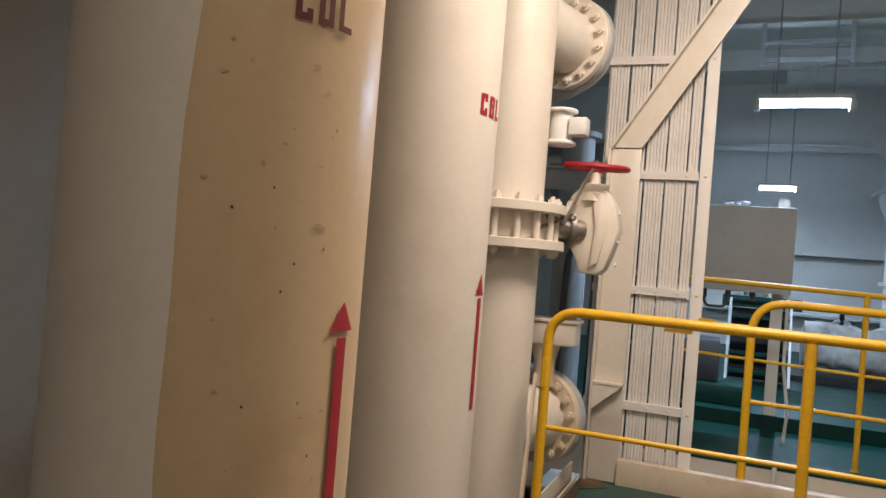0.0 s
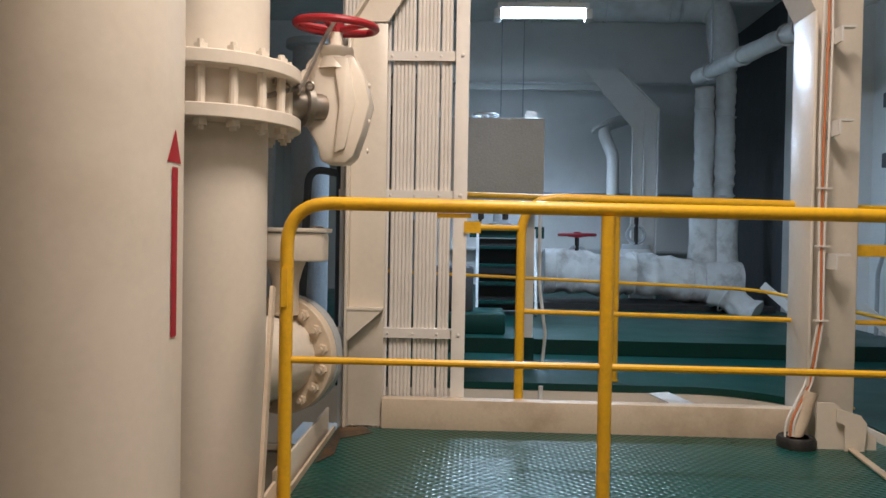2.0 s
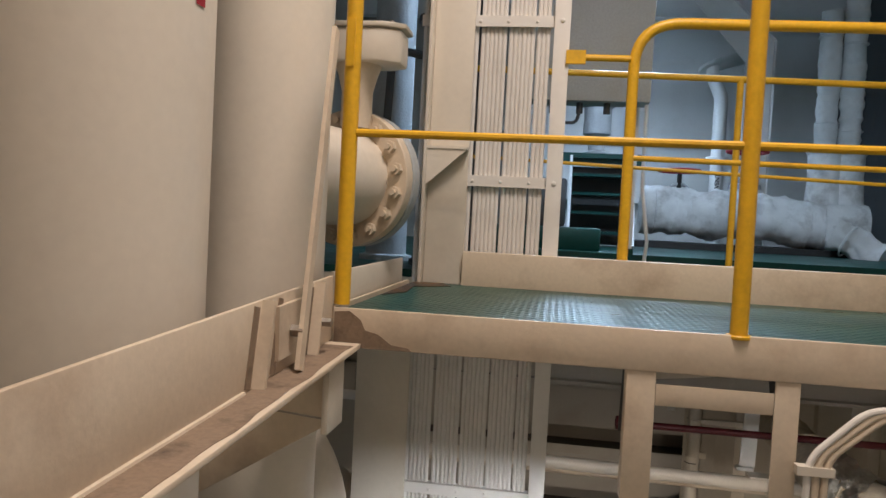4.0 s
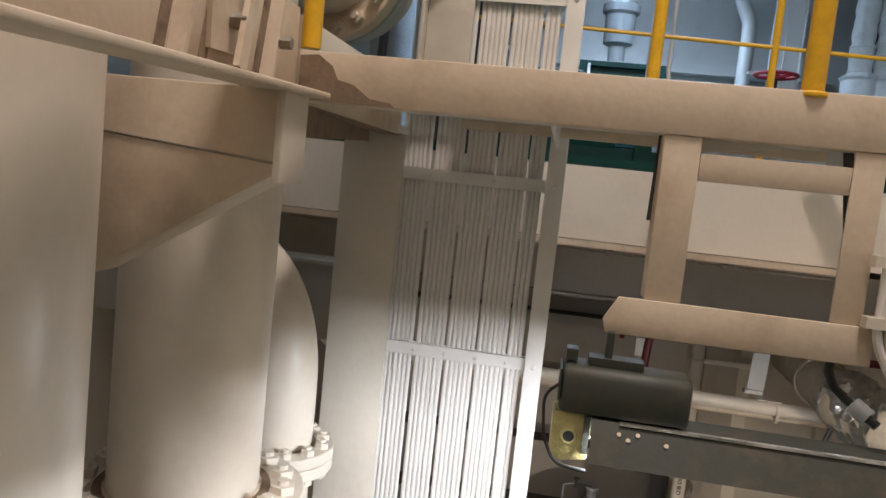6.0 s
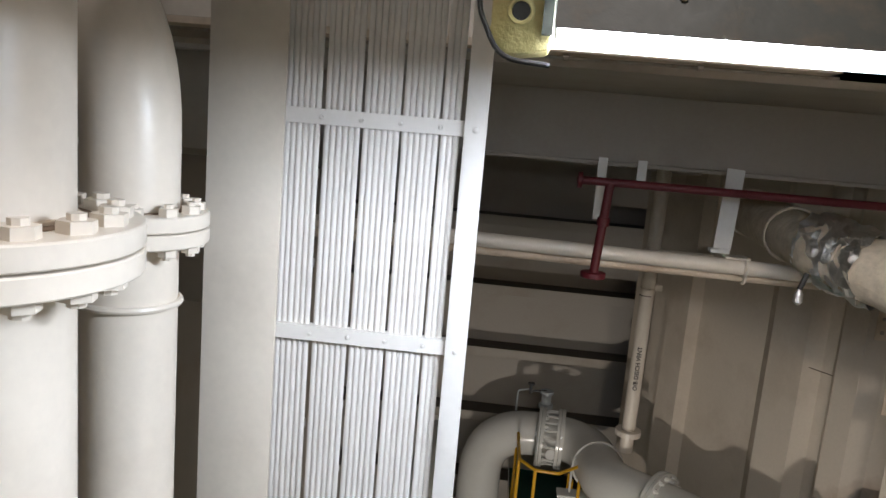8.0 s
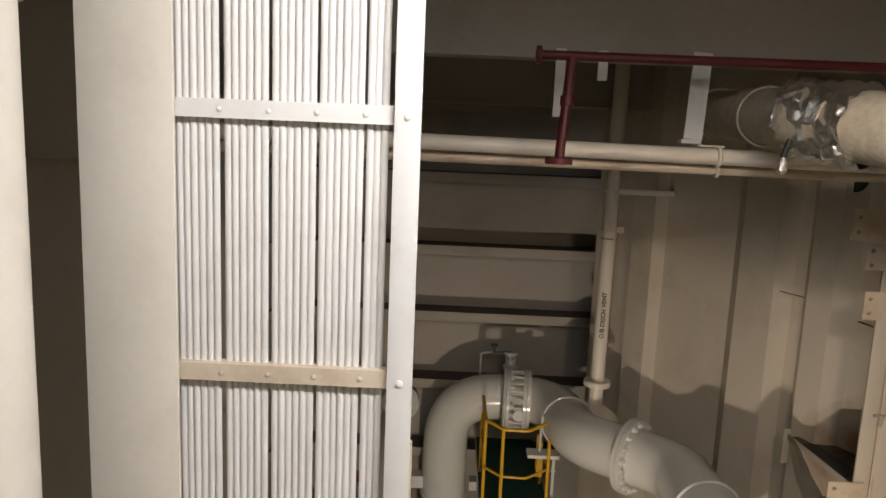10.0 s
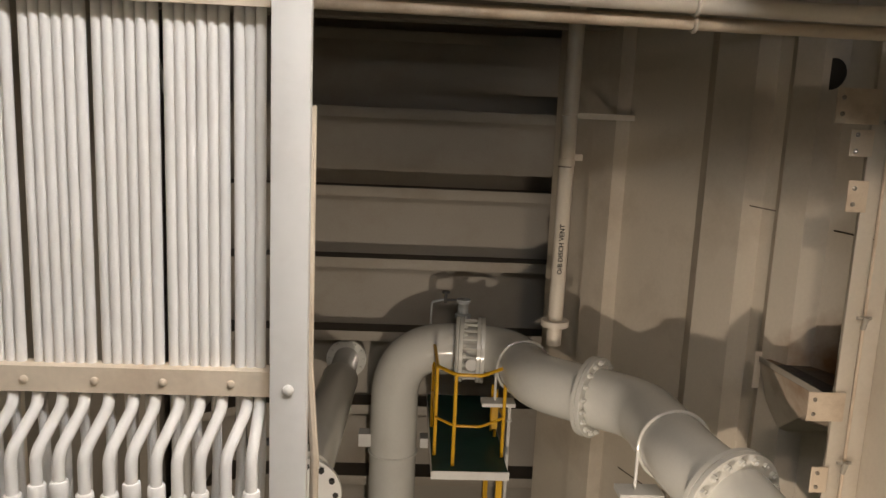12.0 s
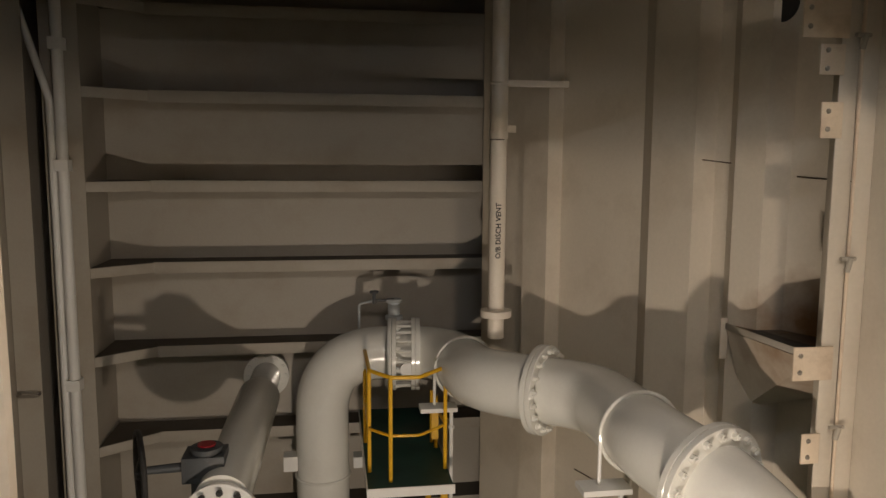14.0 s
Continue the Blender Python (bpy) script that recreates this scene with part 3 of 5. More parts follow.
for i, x in enumerate(fronts):
    lean = 0.028 if i else 0.004
    drop = 0.016 * math.sin(i * 1.7) - (0.03 if i == 1 else 0)
    pts = fillet([(x + lean, 4.655, -3.12), (x + lean, 4.632, -3.185), (x, 4.58, -3.26), (x, 4.58, -3.43 + drop), (x + 0.055, 4.60, -3.53 + drop), (x + 0.06, 4.62, -3.9), (x + 0.01, 4.62, -4.3)], 0.06, 6)
    c = part("bent_conduit", Shape().sweep(pts, 0.0112, 12), CONDUIT, rack)
    part("coupling", Shape().lathe((x, 4.58, -3.365 + drop), (0, 0, 1), [(0, 0.0145), (0.003, 0.0165), (0.037, 0.0165), (0.04, 0.0145)], 16), CONDUIT, c)
    pts = fillet([(x + 0.016, 4.60, -3.52 + drop), (x - 0.004, 4.575, -3.58 + drop), (x - 0.012, 4.565, -3.75), (x - 0.012, 4.565, -4.4)], 0.05, 5)
    part("bent_conduit", Shape().sweep(pts, 0.0112, 10), CONDUIT, rack)
for i, x in enumerate(xs):
    if i % 2 == 0:
        pts = fillet([(x, 4.655, -3.12), (x, 4.664, -3.30), (x - 0.018, 4.70, -3.55), (x - 0.018, 4.70, -4.4)], 0.08, 5)
        part("bent_conduit", Shape().sweep(pts, 0.0098, 10), CONDUIT, rack)
pts = [(0.392, 4.66, z) for z in (-2.6, -3.1)] + [(0.405, 4.67, -3.3), (0.402, 4.68, -3.5), (0.392, 4.70, -3.8), (0.392, 4.70, -4.6)]
part("loose_cable", Shape().sweep(pts, 0.009, 8), BEAM, rack, "stained loose cable")

# ---- large upright pipes ----
def upright_pipe(at, r, z0, z1, label, mat=CREAM):
    t = thing("upright_pipe", (at[0], at[1], z0), label, "pipe", "large cream pipes")
    part("shell", Shape().sweep([(at[0], at[1], z) for z in (z0, (z0 + z1) / 2, z1)], r, 64), mat, t)
    return t


def curved_patch(shape, c, r, poly):
    """A flat shape wrapped on an upright pipe; poly: rows of (z, angle 0, angle 1) in degrees."""
    v, f = [], []
    n = max(3, int(max(abs(a1 - a0) for _, a0, a1 in poly) / 3))
    for z, a0, a1 in poly:
        for k in range(n + 1):
            a = radians(a0 + (a1 - a0) * k / n)
            v.append((c[0] + r * math.cos(a), c[1] + r * math.sin(a), z))
    for i in range(len(poly) - 1):
        f += [(i * (n + 1) + k, i * (n + 1) + k + 1, (i + 1) * (n + 1) + k + 1, (i + 1) * (n + 1) + k) for k in range(n)]
    return shape.add(v, f)


def arrow(parent, c, r, mid, z0, z1, head, half):
    w = math.degrees(half / r)
    s = curved_patch(Shape(), c, r + 0.002, [(z0, mid - w * 0.42, mid + w * 0.42), (z1 - head - 0.012, mid - w * 0.42, mid + w * 0.42)])
    curved_patch(s, c, r + 0.002, [(z1 - head, mid - w, mid + w), (z1, mid - 0.4, mid + 0.4)])
    part("flow_arrow", s, STENCIL, parent, "red stencilled arrow pointing up")


def stencil_word(parent, c, r, mid, z0, h, w, gap, mat):
    """The letters C, O and L as stencil strokes."""
    d = math.degrees(1 / r)
    s, t = Shape(), h * 0.2
    a = mid - d * (1.5 * w + gap)
    for ch in "COL":
        b = a + d * w
        q = d * t
        curved_patch(s, c, r + 0.002, [(z0, a, a + q), (z0 + h, a, a + q)])
        curved_patch(s, c, r + 0.0022, [(z0, a, b), (z0 + t, a, b)])
        if ch in "CO":
            curved_patch(s, c, r + 0.0022, [(z0 + h - t, a, b), (z0 + h, a, b)])
        if ch == "O":
            curved_patch(s, c, r + 0.002, [(z0, b - q, b), (z0 + h, b - q, b)])
        if ch == "C":
            curved_patch(s, c, r + 0.002, [(z0, b - q, b), (z0 + h * 0.35, b - q, b)])
            curved_patch(s, c, r + 0.002, [(z0 + h * 0.65, b - q, b), (z0 + h, b - q, b)])
        a = b + d * gap
    part("stencil_letters", s, mat, parent, "stencilled letters")


P1, P2, P3, P4 = (-0.403, 1.155), (-0.661, 2.720), (-0.583, 3.614), (-0.498, 4.119)
p1 = upright_pipe(P1, 0.305, -3.5, TOP, "cream upright steel pipe with stains and a red arrow", STAINED)
curve = [(z, -175, -63 + 1.6 * math.sin(z * 4.1) + 0.8 * math.sin(z * 11 + 1)) for z in (-0.5 + 0.1 * k for k in range(51))]
part("pale_strip", curved_patch(Shape(), P1, 0.3065, curve), CREAM, p1, "paler strip with a wavy edge")
for k, (a, z) in enumerate(((-12, 1.52), (-14, 1.30), (-26, 1.27), (-20, 1.02), (-14, 0.92), (-40, 1.02), (-35, 1.40), (-30, 1.22), (-48, 1.36), (-22, 0.8))):
    part("rust_spot", curved_patch(Shape(), P1, 0.3068, [(z - 0.003, a, a + 0.5 + 0.25 * (k % 3)), (z + 0.002, a - 0.1, a + 0.5)]), STAIN, p1, "small rust spot")
rnd = random.Random(21)
for k in range(22):
    a, z, wd_, ht = rnd.uniform(-58, -8), rnd.uniform(1.25, 1.66) if k % 3 else rnd.uniform(0.7, 1.2), rnd.uniform(0.8, 3.4), rnd.uniform(0.002, 0.007)
    skew = rnd.uniform(-0.006, 0.006)
    part("scuff", curved_patch(Shape(), P1, 0.3069, [(z, a + wd_ * 0.3, a + wd_ * 0.6), (z + ht * 0.5 + skew, a, a + wd_), (z + ht + skew, a + wd_ * 0.15, a + wd_ * 0.9), (z + ht * 1.4, a + wd_ * 0.4, a + wd_ * 0.5)]), SCUFF, p1, "brown rubbed mark")
arrow(p1, P1, 0.308, 0, 0.70, 1.20, 0.055, 0.042)
stencil_word(p1, P1, 0.308, -21, 1.70, 0.062, 0.034, 0.012, BROWNINK)
p2 = upright_pipe(P2, 0.30, BOTTOM, TOP, "cream upright steel pipe with a red flow arrow")
arrow(p2, P2, 0.30, -1, 0.70, 1.245, 0.085, 0.042)
stencil_word(p2, P2, 0.30, -6, 1.87, 0.085, 0.042, 0.018, STENCIL)
p3 = upright_pipe(P3, 0.211, BOTTOM, TOP, "cream upright steel pipe with a flanged butterfly valve")
for z in (1.40, 1.585):
    fl = part("flange", Shape().disc((*P3, z), (0, 0, 1), 0.335, 0.05, 48), CREAM, p3)
    bolts(fl, (*P3, z + (0.035 if z > 1.5 else -0.035)), (0, 0, 1 if z > 1.5 else -1), 0.285, 16, 0.026, CREAM, 0.028)
part("valve_ring", Shape().sweep([(*P3, 1.43), (*P3, 1.56)], 0.25, 40), CREAM, p3)
for k in range(16):
    a = 2 * math.pi * (k + 0.5) / 16
    x, y = P3[0] + 0.285 * math.cos(a), P3[1] + 0.285 * math.sin(a)
    part("stud", Shape().sweep([(x, y, 1.42), (x, y, 1.565)], 0.017, 10), CREAM, p3)
for z, d in ((-1.235, 1), (-1.29, -1)):
    fl = part("flange", Shape().disc((*P3, z), (0, 0, 1), 0.345, 0.05, 48), CREAM, p3)
    bolts(fl, (*P3, z + d * 0.036), (0, 0, d), 0.285, 16, 0.037, CREAM, 0.026)
part("weld_bead", Shape().ring((*P3, -1.205), (0, 0, 1), 0.212, 0.008, 40, 8), BEAM, p3)
# Ring paints in the shadow between bolts and pipe, along with grime.
part("grime_shade_ring", Shape().disc((*P3, -1.2085), (0, 0, 1), 0.246, 0.003, 40), GRIME_SHADE, p3, "brown ring of grime and painted shade round the pipe foot")
AX = Vector((0.28, 0.96, 0)).normalized()
for z, name in ((0.43, "branch"), (2.60, "upper_branch")):
    c = Vector((*P3, z))
    br = part(name, Shape().sweep([c, c + AX * 0.53], 0.185, 40), CREAM, p3, "short branch pipe")
    fl = part("flange", Shape().disc(c + AX * 0.53, AX, 0.27, 0.05, 48), BEAM if z < 1 else CREAM, br)
    bolts(fl, c + AX * 0.495, -AX, 0.23, 16, 0.024, BEAM if z < 1 else CREAM, 0.024)
    fl = part("flange", Shape().disc(c + AX * 0.59, AX, 0.27, 0.05, 48), GREY, br)
    part("outer_pipe", Shape().sweep([c + AX * 0.59, c + AX * 0.66, c + AX * 0.76 + Vector((-0.04, 0, 0)), c + AX * 0.9 + Vector((-0.14, 0, 0)), c + AX * 1.1 + Vector((-0.32, 0, 0)), c + AX * 1.6 + Vector((-0.9, 0, 0))], 0.2, 32), GREY if z < 1 else CREAM, br, "grey pipe beyond the flange")
vb = thing("valve_bonnet", (-0.22, 4.05, 0.6), "cream flanged valve body above the branch pipe", "valve")
part("neck", Shape().lathe((-0.40, 4.05, 0.62), (0, 0, 1), [(0, 0.06), (0.14, 0.06), (0.2, 0.075), (0.24, 0.09)], 28), BEAM, vb)
part("cover", Shape().prism([(-0.48, 3.95), (-0.29, 3.95), (-0.22, 3.99), (-0.22, 4.11), (-0.29, 4.15), (-0.48, 4.15)], "z", 0.86, 0.985), CREAM, vb, bevel=0.012)
part("rim", Shape().prism([(-0.49, 3.94), (-0.285, 3.94), (-0.205, 3.985), (-0.205, 4.115), (-0.285, 4.16), (-0.49, 4.16)], "z", 0.987, 1.005), CREAM, vb, bevel=0.004)
for y in (3.98, 4.05, 4.12):
    rivet(vb, (-0.26, y, 1.005), (0, 0, 1), 0.016, STEEL)
sv = part("small_valve", Shape().disc((-0.335, 3.74, 2.12), (0, 0, 1), 0.085, 0.02, 20).disc((-0.335, 3.74, 1.95), (0, 0, 1), 0.085, 0.02, 20).sweep([(-0.335, 3.74, 1.95), (-0.335, 3.74, 2.12)], 0.062, 16).box(-0.28, 3.68, 1.99, -0.19, 3.78, 2.08), WHITE, p3, "small white flanged valve", bevel=0.004)
p4 = thing("bent_pipe", (*P4, BOTTOM), "cream upright pipe with a bend and a bolted flange", "pipe")
part("shell", Shape().sweep(fillet([(*P4, BOTTOM), (*P4, -0.60), (-1.35, 4.45, -0.52), (-2.6, 4.8, -0.45)], [0, 0.55, 0.4, 0], 14), 0.123, 32), CREAM, p4)
for z, d in ((-1.262, 1), (-1.305, -1)):
    fl = part("flange", Shape().disc((*P4, z), (0, 0, 1), 0.20, 0.04, 36), CREAM, p4)
    bolts(fl, (*P4, z + d * 0.03), (0, 0, d), 0.165, 12, 0.025, CREAM, 0.02)
# Same painted shade and grime at this pipe's foot.
part("grime_shade_ring", Shape().disc((*P4, -1.2405), (0, 0, 1), 0.138, 0.003, 32), GRIME_SHADE, p4, "brown ring of grime and painted shade round the pipe foot")
part("band", Shape().ring((*P4, -1.49), (0, 0, 1), 0.128, 0.010, 32, 8), CREAM, p4)

# gear-operated hand wheel valve beside the butterfly valve
v = thing("hand_wheel_valve", (-0.14, 3.86, 1.27), "cream cast gearbox with a red hand wheel and chain", "valve")
part("gearbox", Shape().prism([(-0.275, 1.68), (-0.22, 1.735), (-0.07, 1.72), (-0.025, 1.63), (0.0, 1.52), (-0.03, 1.40), (-0.065, 1.30), (-0.10, 1.268), (-0.205, 1.275), (-0.22, 1.34), (-0.275, 1.44)], "y", 3.81, 3.95), CREAM, v, bevel=0.022)
part("cover_rib", Shape().prism([(-0.155, 1.71), (-0.09, 1.70), (-0.06, 1.52), (-0.10, 1.33), (-0.145, 1.31), (-0.125, 1.52)], "y", 3.79, 3.815), CREAM, v, bevel=0.008)
part("side_boss", Shape().lathe((-0.26, 3.86, 1.56), (-1, -0.1, 0), [(0, 0.11), (0.03, 0.10), (0.04, 0.06), (0.07, 0.05)], 24), CREAM, v)
part("shaft", Shape().sweep([(-0.33, 3.72, 1.50), (-0.2, 3.83, 1.50)], 0.055, 16).sweep([(-0.27, 3.77, 1.50), (-0.25, 3.785, 1.50)], 0.085, 20), STEEL, v, "dark steel coupling")
part("bonnet", Shape().lathe((-0.155, 3.86, 1.66), (0, 0, 1), [(0, 0.08), (0.05, 0.065), (0.07, 0.075), (0.09, 0.075), (0.10, 0.03), (0.20, 0.025)], 20), CREAM, v)
part("hand_wheel", wheel(Shape(), (-0.155, 3.86, 1.845), (0.05, -0.08, 1), 0.165, 0.016, 5), RED, v, "red hand wheel")
cp = fillet([(-0.14, 3.80, 1.87), (-0.19, 3.74, 1.74), (-0.25, 3.66, 1.55), (-0.36, 3.50, 1.48)], 0.1, 6)
part("chain", Shape().sweep(cp, 0.010, 6), STEEL, v, "rusty chain")
for k in range(5):
    p = Vector((-0.22 - 0.035 * k, 3.68 - 0.045 * k, 1.56 - 0.03 * math.sin(k)))
    part("chain_link", Shape().ring(p, (0.3 + (k % 2), 0.8, 0.2), 0.016, 0.005, 12, 6), STEEL, v)
for z in (1.33, 1.45, 1.6):
    rivet(v, (-0.01 - 0.05 * abs(z - 1.5), 3.86, z), (1, 0, 0), 0.012, CREAM)

# ---- beam along the stair opening ----
beam = thing("stair_beam", (-0.25, 3.35, -0.09), "stained cream channel beam along the stair opening", "beam", kind="structure")
beam.rotation_euler = (radians(2.2), 0, 0)
part("web", Shape().box(-0.262, 1.48, -0.085, -0.25, 3.37, 0.105), BEAM, beam, bevel=0.003)
part("flange", Shape().box(-0.262, 1.48, -0.10, -0.155, 3.35, -0.0855), BEAM, beam, "dirty bottom flange", bevel=0.003)
soot = [(-0.249, 1.50)] + [(-0.168 + 0.003 * math.sin(k * 1.9) + 0.003 * math.sin(k * 5.3), 1.50 + 0.06 * k) for k in range(31)] + [(-0.249, 3.30)]
part("grime_layer", Shape().prism(soot, "z", -0.0853, -0.0838), GRIME_SHADE, beam, "brown grime lying on the flange")
for y in (2.77, 2.91, 3.135):
    part("grime_streak", Shape().bar((-0.249, y, -0.08), (-0.249, y + 0.045, 0.095), 0.003, 0.028, (0, 1, 0)), GRIME_SHADE, beam)
for y in (2.80, 3.16):
    part("stiffener", Shape().bar((-0.235, y, -0.085), (-0.235, y + 0.05, 0.105), 0.03, 0.012, (0, 1, 0)), BEAM, beam)
part("weld_bead", Shape().sweep([(-0.248, 1.5, -0.083), (-0.248, 2.75, -0.083)], 0.006, 6), BEAM, beam)
part("lug", Shape().box(-0.249, 2.92, -0.05, -0.238, 3.08, 0.08), BEAM, beam)
part("lug_bolt", Shape().sweep([(-0.237, 3.0, 0.01), (-0.205, 3.0, 0.01)], 0.016, 6), STEEL, beam)
part("lug_bolt", Shape().sweep([(-0.225, 3.19, 0.0), (-0.195, 3.19, 0.0)], 0.013, 6), STEEL, beam)
part("stay_bar", Shape().bar((-0.205, 2.97, -0.08), (-0.245, 3.30, 0.80), 0.012, 0.034, (0, 0.9, -0.3)), BEAM, beam, "thin slanting flat bar")
bx = thing("box_bracket", (-0.4, 3.2, -0.54), "cream tapered box bracket carrying the beam", "bracket")
part("body", Shape().prism([(-0.62, -0.105), (-0.20, -0.105), (-0.20, -0.285), (-0.62, -0.545)], "y", 3.15, 3.27), BEAM, bx, bevel=0.004)
part("end_plate", Shape().box(-0.199, 3.14, -0.30, -0.180, 3.28, -0.106), CREAM, bx, bevel=0.004)
part("seam", Shape().sweep([(-0.60, 3.149, -0.225), (-0.20, 3.149, -0.258)], 0.003, 6), STEEL, bx)
single("tie_plate", Shape().box(-0.36, 3.30, -0.105, -0.27, 4.62, -0.09).bar((-0.275, 3.45, -0.15), (-0.40, 4.58, -0.10), 0.012, 0.08), GRIME_SHADE, (-0.3, 4, -0.15), "dirty cream plate between beam and column", "plate")

# ---- hanger frame and lamp under the platform ----
hg = thing("hanger_frame", (0.8, 3.42, -0.56), "cream welded flat bar hanger below the platform", "hanger frame")
part("upright", Shape().box(0.605, 3.38, -0.475, 0.685, 3.388, -0.106).box(0.605, 3.389, -0.475, 0.613, 3.45, -0.106), BEAM, hg, bevel=0.002)
part("upright", Shape().box(1.0, 3.38, -0.475, 1.065, 3.388, -0.106).box(1.057, 3.389, -0.475, 1.065, 3.45, -0.106), BEAM, hg, bevel=0.002)
part("base_bar", Shape().prism([(0.52, -0.53), (0.55, -0.475), (1.09, -0.475), (1.09, -0.56), (0.53, -0.56)], "y", 3.37, 3.379).box(0.53, 3.3795, -0.56, 1.09, 3.45, -0.552), BEAM, hg, bevel=0.002)
part("top_bar", Shape().box(0.686, 3.382, -0.20, 0.999, 3.389, -0.14), BEAM, hg, bevel=0.002)
part("rear_bar", Shape().bar((0.612, 3.46, -0.023), (0.606, 3.46, -0.30), 0.004, 0.018, (1, 0, 0)), DARKGREY, hg, "thin dark strap")
part("strap", Shape().bar((1.0, 3.46, -0.023), (1.055, 3.46, -0.40), 0.004, 0.022, (1, 0, 0)), DARKGREY, hg, "thin dark strap")
lamp = thing("fluorescent_lamp", (1.1, 3.36, -0.85), "olive trough lamp with a bare lit tube under the platform", "lamp")
part("ballast_box", Shape().prism([(3.300, -0.738), (3.298, -0.655), (3.312, -0.632), (3.40, -0.630), (3.41, -0.738)], "x", 0.445, 0.725), OLIVE, lamp, "olive ballast housing", bevel=0.012)
part("ballast_lid", Shape().box(0.440, 3.297, -0.71, 0.4445, 3.405, -0.64), OLIVE, lamp)
part("reflector", Shape().prism([(3.249, -0.823), (3.245, -0.823), (3.300, -0.742), (3.398, -0.742), (3.436, -0.830), (3.432, -0.830), (3.394, -0.746), (3.304, -0.746)], "x", 0.52, 1.80), OLIVE, lamp, "stained olive reflector")
part("lining", Shape().prism([(3.254, -0.820), (3.252, -0.820), (3.306, -0.748), (3.392, -0.748), (3.429, -0.826), (3.427, -0.826), (3.390, -0.750), (3.308, -0.750)], "x", 0.53, 1.79), WHITE, lamp, "white enamel lining")
# Bright foil strip imitates tube light leaking below the ballast box.
part("light_leak_strip", Shape().bar((0.58, 3.297, -0.742), (1.5, 3.297, -0.742), 0.012, 0.006), FOIL, lamp, "bright strip imitating tube light that leaks through a gap")
part("end_cap", Shape().box(0.505, 3.305, -0.825, 0.519, 3.425, -0.742), OLIVE, lamp)
part("socket", Shape().prism([(0.435, -0.74), (0.52, -0.74), (0.52, -0.845), (0.455, -0.855), (0.435, -0.83)], "y", 3.32, 3.40), SOCKET, lamp, "yellowed lamp socket", bevel=0.006)
part("socket_rim", Shape().ring((0.475, 3.3195, -0.795), (0, -1, 0), 0.016, 0.004, 14, 6), SOCKET, lamp)
part("socket_hole", Shape().disc((0.475, 3.3195, -0.795), (0, -1, 0), 0.013, 0.004, 14), BLACK, lamp)
part("tube", Shape().sweep([(0.535, 3.362, -0.815), (1.78, 3.362, -0.815)], 0.016, 14), TUBE_NEAR, lamp, "lit fluorescent tube")
part("hanger_clip", Shape().box(0.535, 3.34, -0.625, 0.55, 3.37, -0.555).box(0.50, 3.33, -0.63, 0.62, 3.38, -0.612).box(0.45, 3.33, -0.625, 0.475, 3.38, -0.60), OLIVE, lamp)
part("wire", Shape().sweep(fillet([(0.47, 3.32, -0.66), (0.41, 3.31, -0.70), (0.42, 3.31, -0.80), (0.45, 3.31, -0.86), (0.52, 3.31, -0.865)], 0.05, 5), 0.004, 6), BLACK, lamp, "black lead")
for p in ((0.58, 3.284, -0.763), (0.60, 3.278, -0.771), (0.62, 3.286, -0.760), (0.68, 3.278, -0.771)):
    part("paint_chip", Shape().disc(p, (0, -0.8, 0.6), 0.0055, 0.003, 7), BEAM, lamp)
cb = thing("cable_bundle", (1.1, 3.36, -0.6), "pale looped cables tied to the hanger frame", "cable")
for k in range(3):
    part("cable", Shape().sweep(fillet([(1.5, 3.34, -0.12 - 0.02 * k), (1.22 + 0.03 * k, 3.345, -0.16), (1.085 + 0.022 * k, 3.35, -0.30), (1.085 + 0.022 * k, 3.35, -0.50), (1.13 + 0.02 * k, 3.35, -0.58), (1.3, 3.36, -0.72)], 0.12, 6), 0.010, 10), BEAM if k else CONDUIT, cb)
lc = [(1.20, 3.57, -0.505), (1.14, 3.57, -0.515), (1.098, 3.56, -0.54), (1.076, 3.55, -0.58), (1.074, 3.55, -0.615), (1.09, 3.55, -0.65), (1.126, 3.548, -0.68), (1.18, 3.50, -0.72)]
part("lamp_lead", Shape().sweep(lc, 0.011, 10), BLACK, cb, "black lamp lead in a loop")
part("gland", Shape().sweep([(1.135, 3.54, -0.686), (1.165, 3.515, -0.708)], 0.022, 12), GREY, cb, "grey cable gland")
for z in (-0.33, -0.46):
    part("tie", Shape().box(1.055, 3.335, z - 0.012, 1.15, 3.368, z + 0.012), CREAM, cb)

# ---- upper deck, beyond the opening ----
def ceiling_lamp(at, length, label):
    x, y, z = at
    t = thing("ceiling_lamp", (x, y, z + 0.06), label, "lamp", "cool fluorescent lamps")
    part("housing", Shape().box(x - length / 2, y - 0.09, z + 0.03, x + length / 2, y + 0.09, z + 0.08), WHITE, t, bevel=0.01)
    for s in (-1, 1):
        part("end_cap", Shape().box(x + s * length / 2 - 0.03, y - 0.075, z - 0.06, x + s * length / 2 + 0.03, y + 0.075, z + 0.029), WHITE, t, bevel=0.01)
        part("hanger_rod", Shape().sweep([(x + s * length * 0.3, y, z + 0.08), (x + s * length * 0.3, y, TOP)], 0.008, 8), GREY, t)
    for s in (-1, 1):
        part("tube", Shape().sweep([(x - length / 2 + 0.03, y + s * 0.035, z - 0.005), (x + length / 2 - 0.03, y + s * 0.035, z - 0.005)], 0.018, 12), TUBE_COOL, t, "lit fluorescent tube")


single("pipe_hanger", Shape().sweep([(3.13, 5.6, 2.74), (3.13, 5.6, TOP)], 0.012, 8).sweep([(3.01, 9.0, 2.9), (3.01, 9.0, TOP)], 0.012, 8), GREY, (3.24, 5.6, 2.74), "grey hanger rods of the overhead pipe", "hanger")
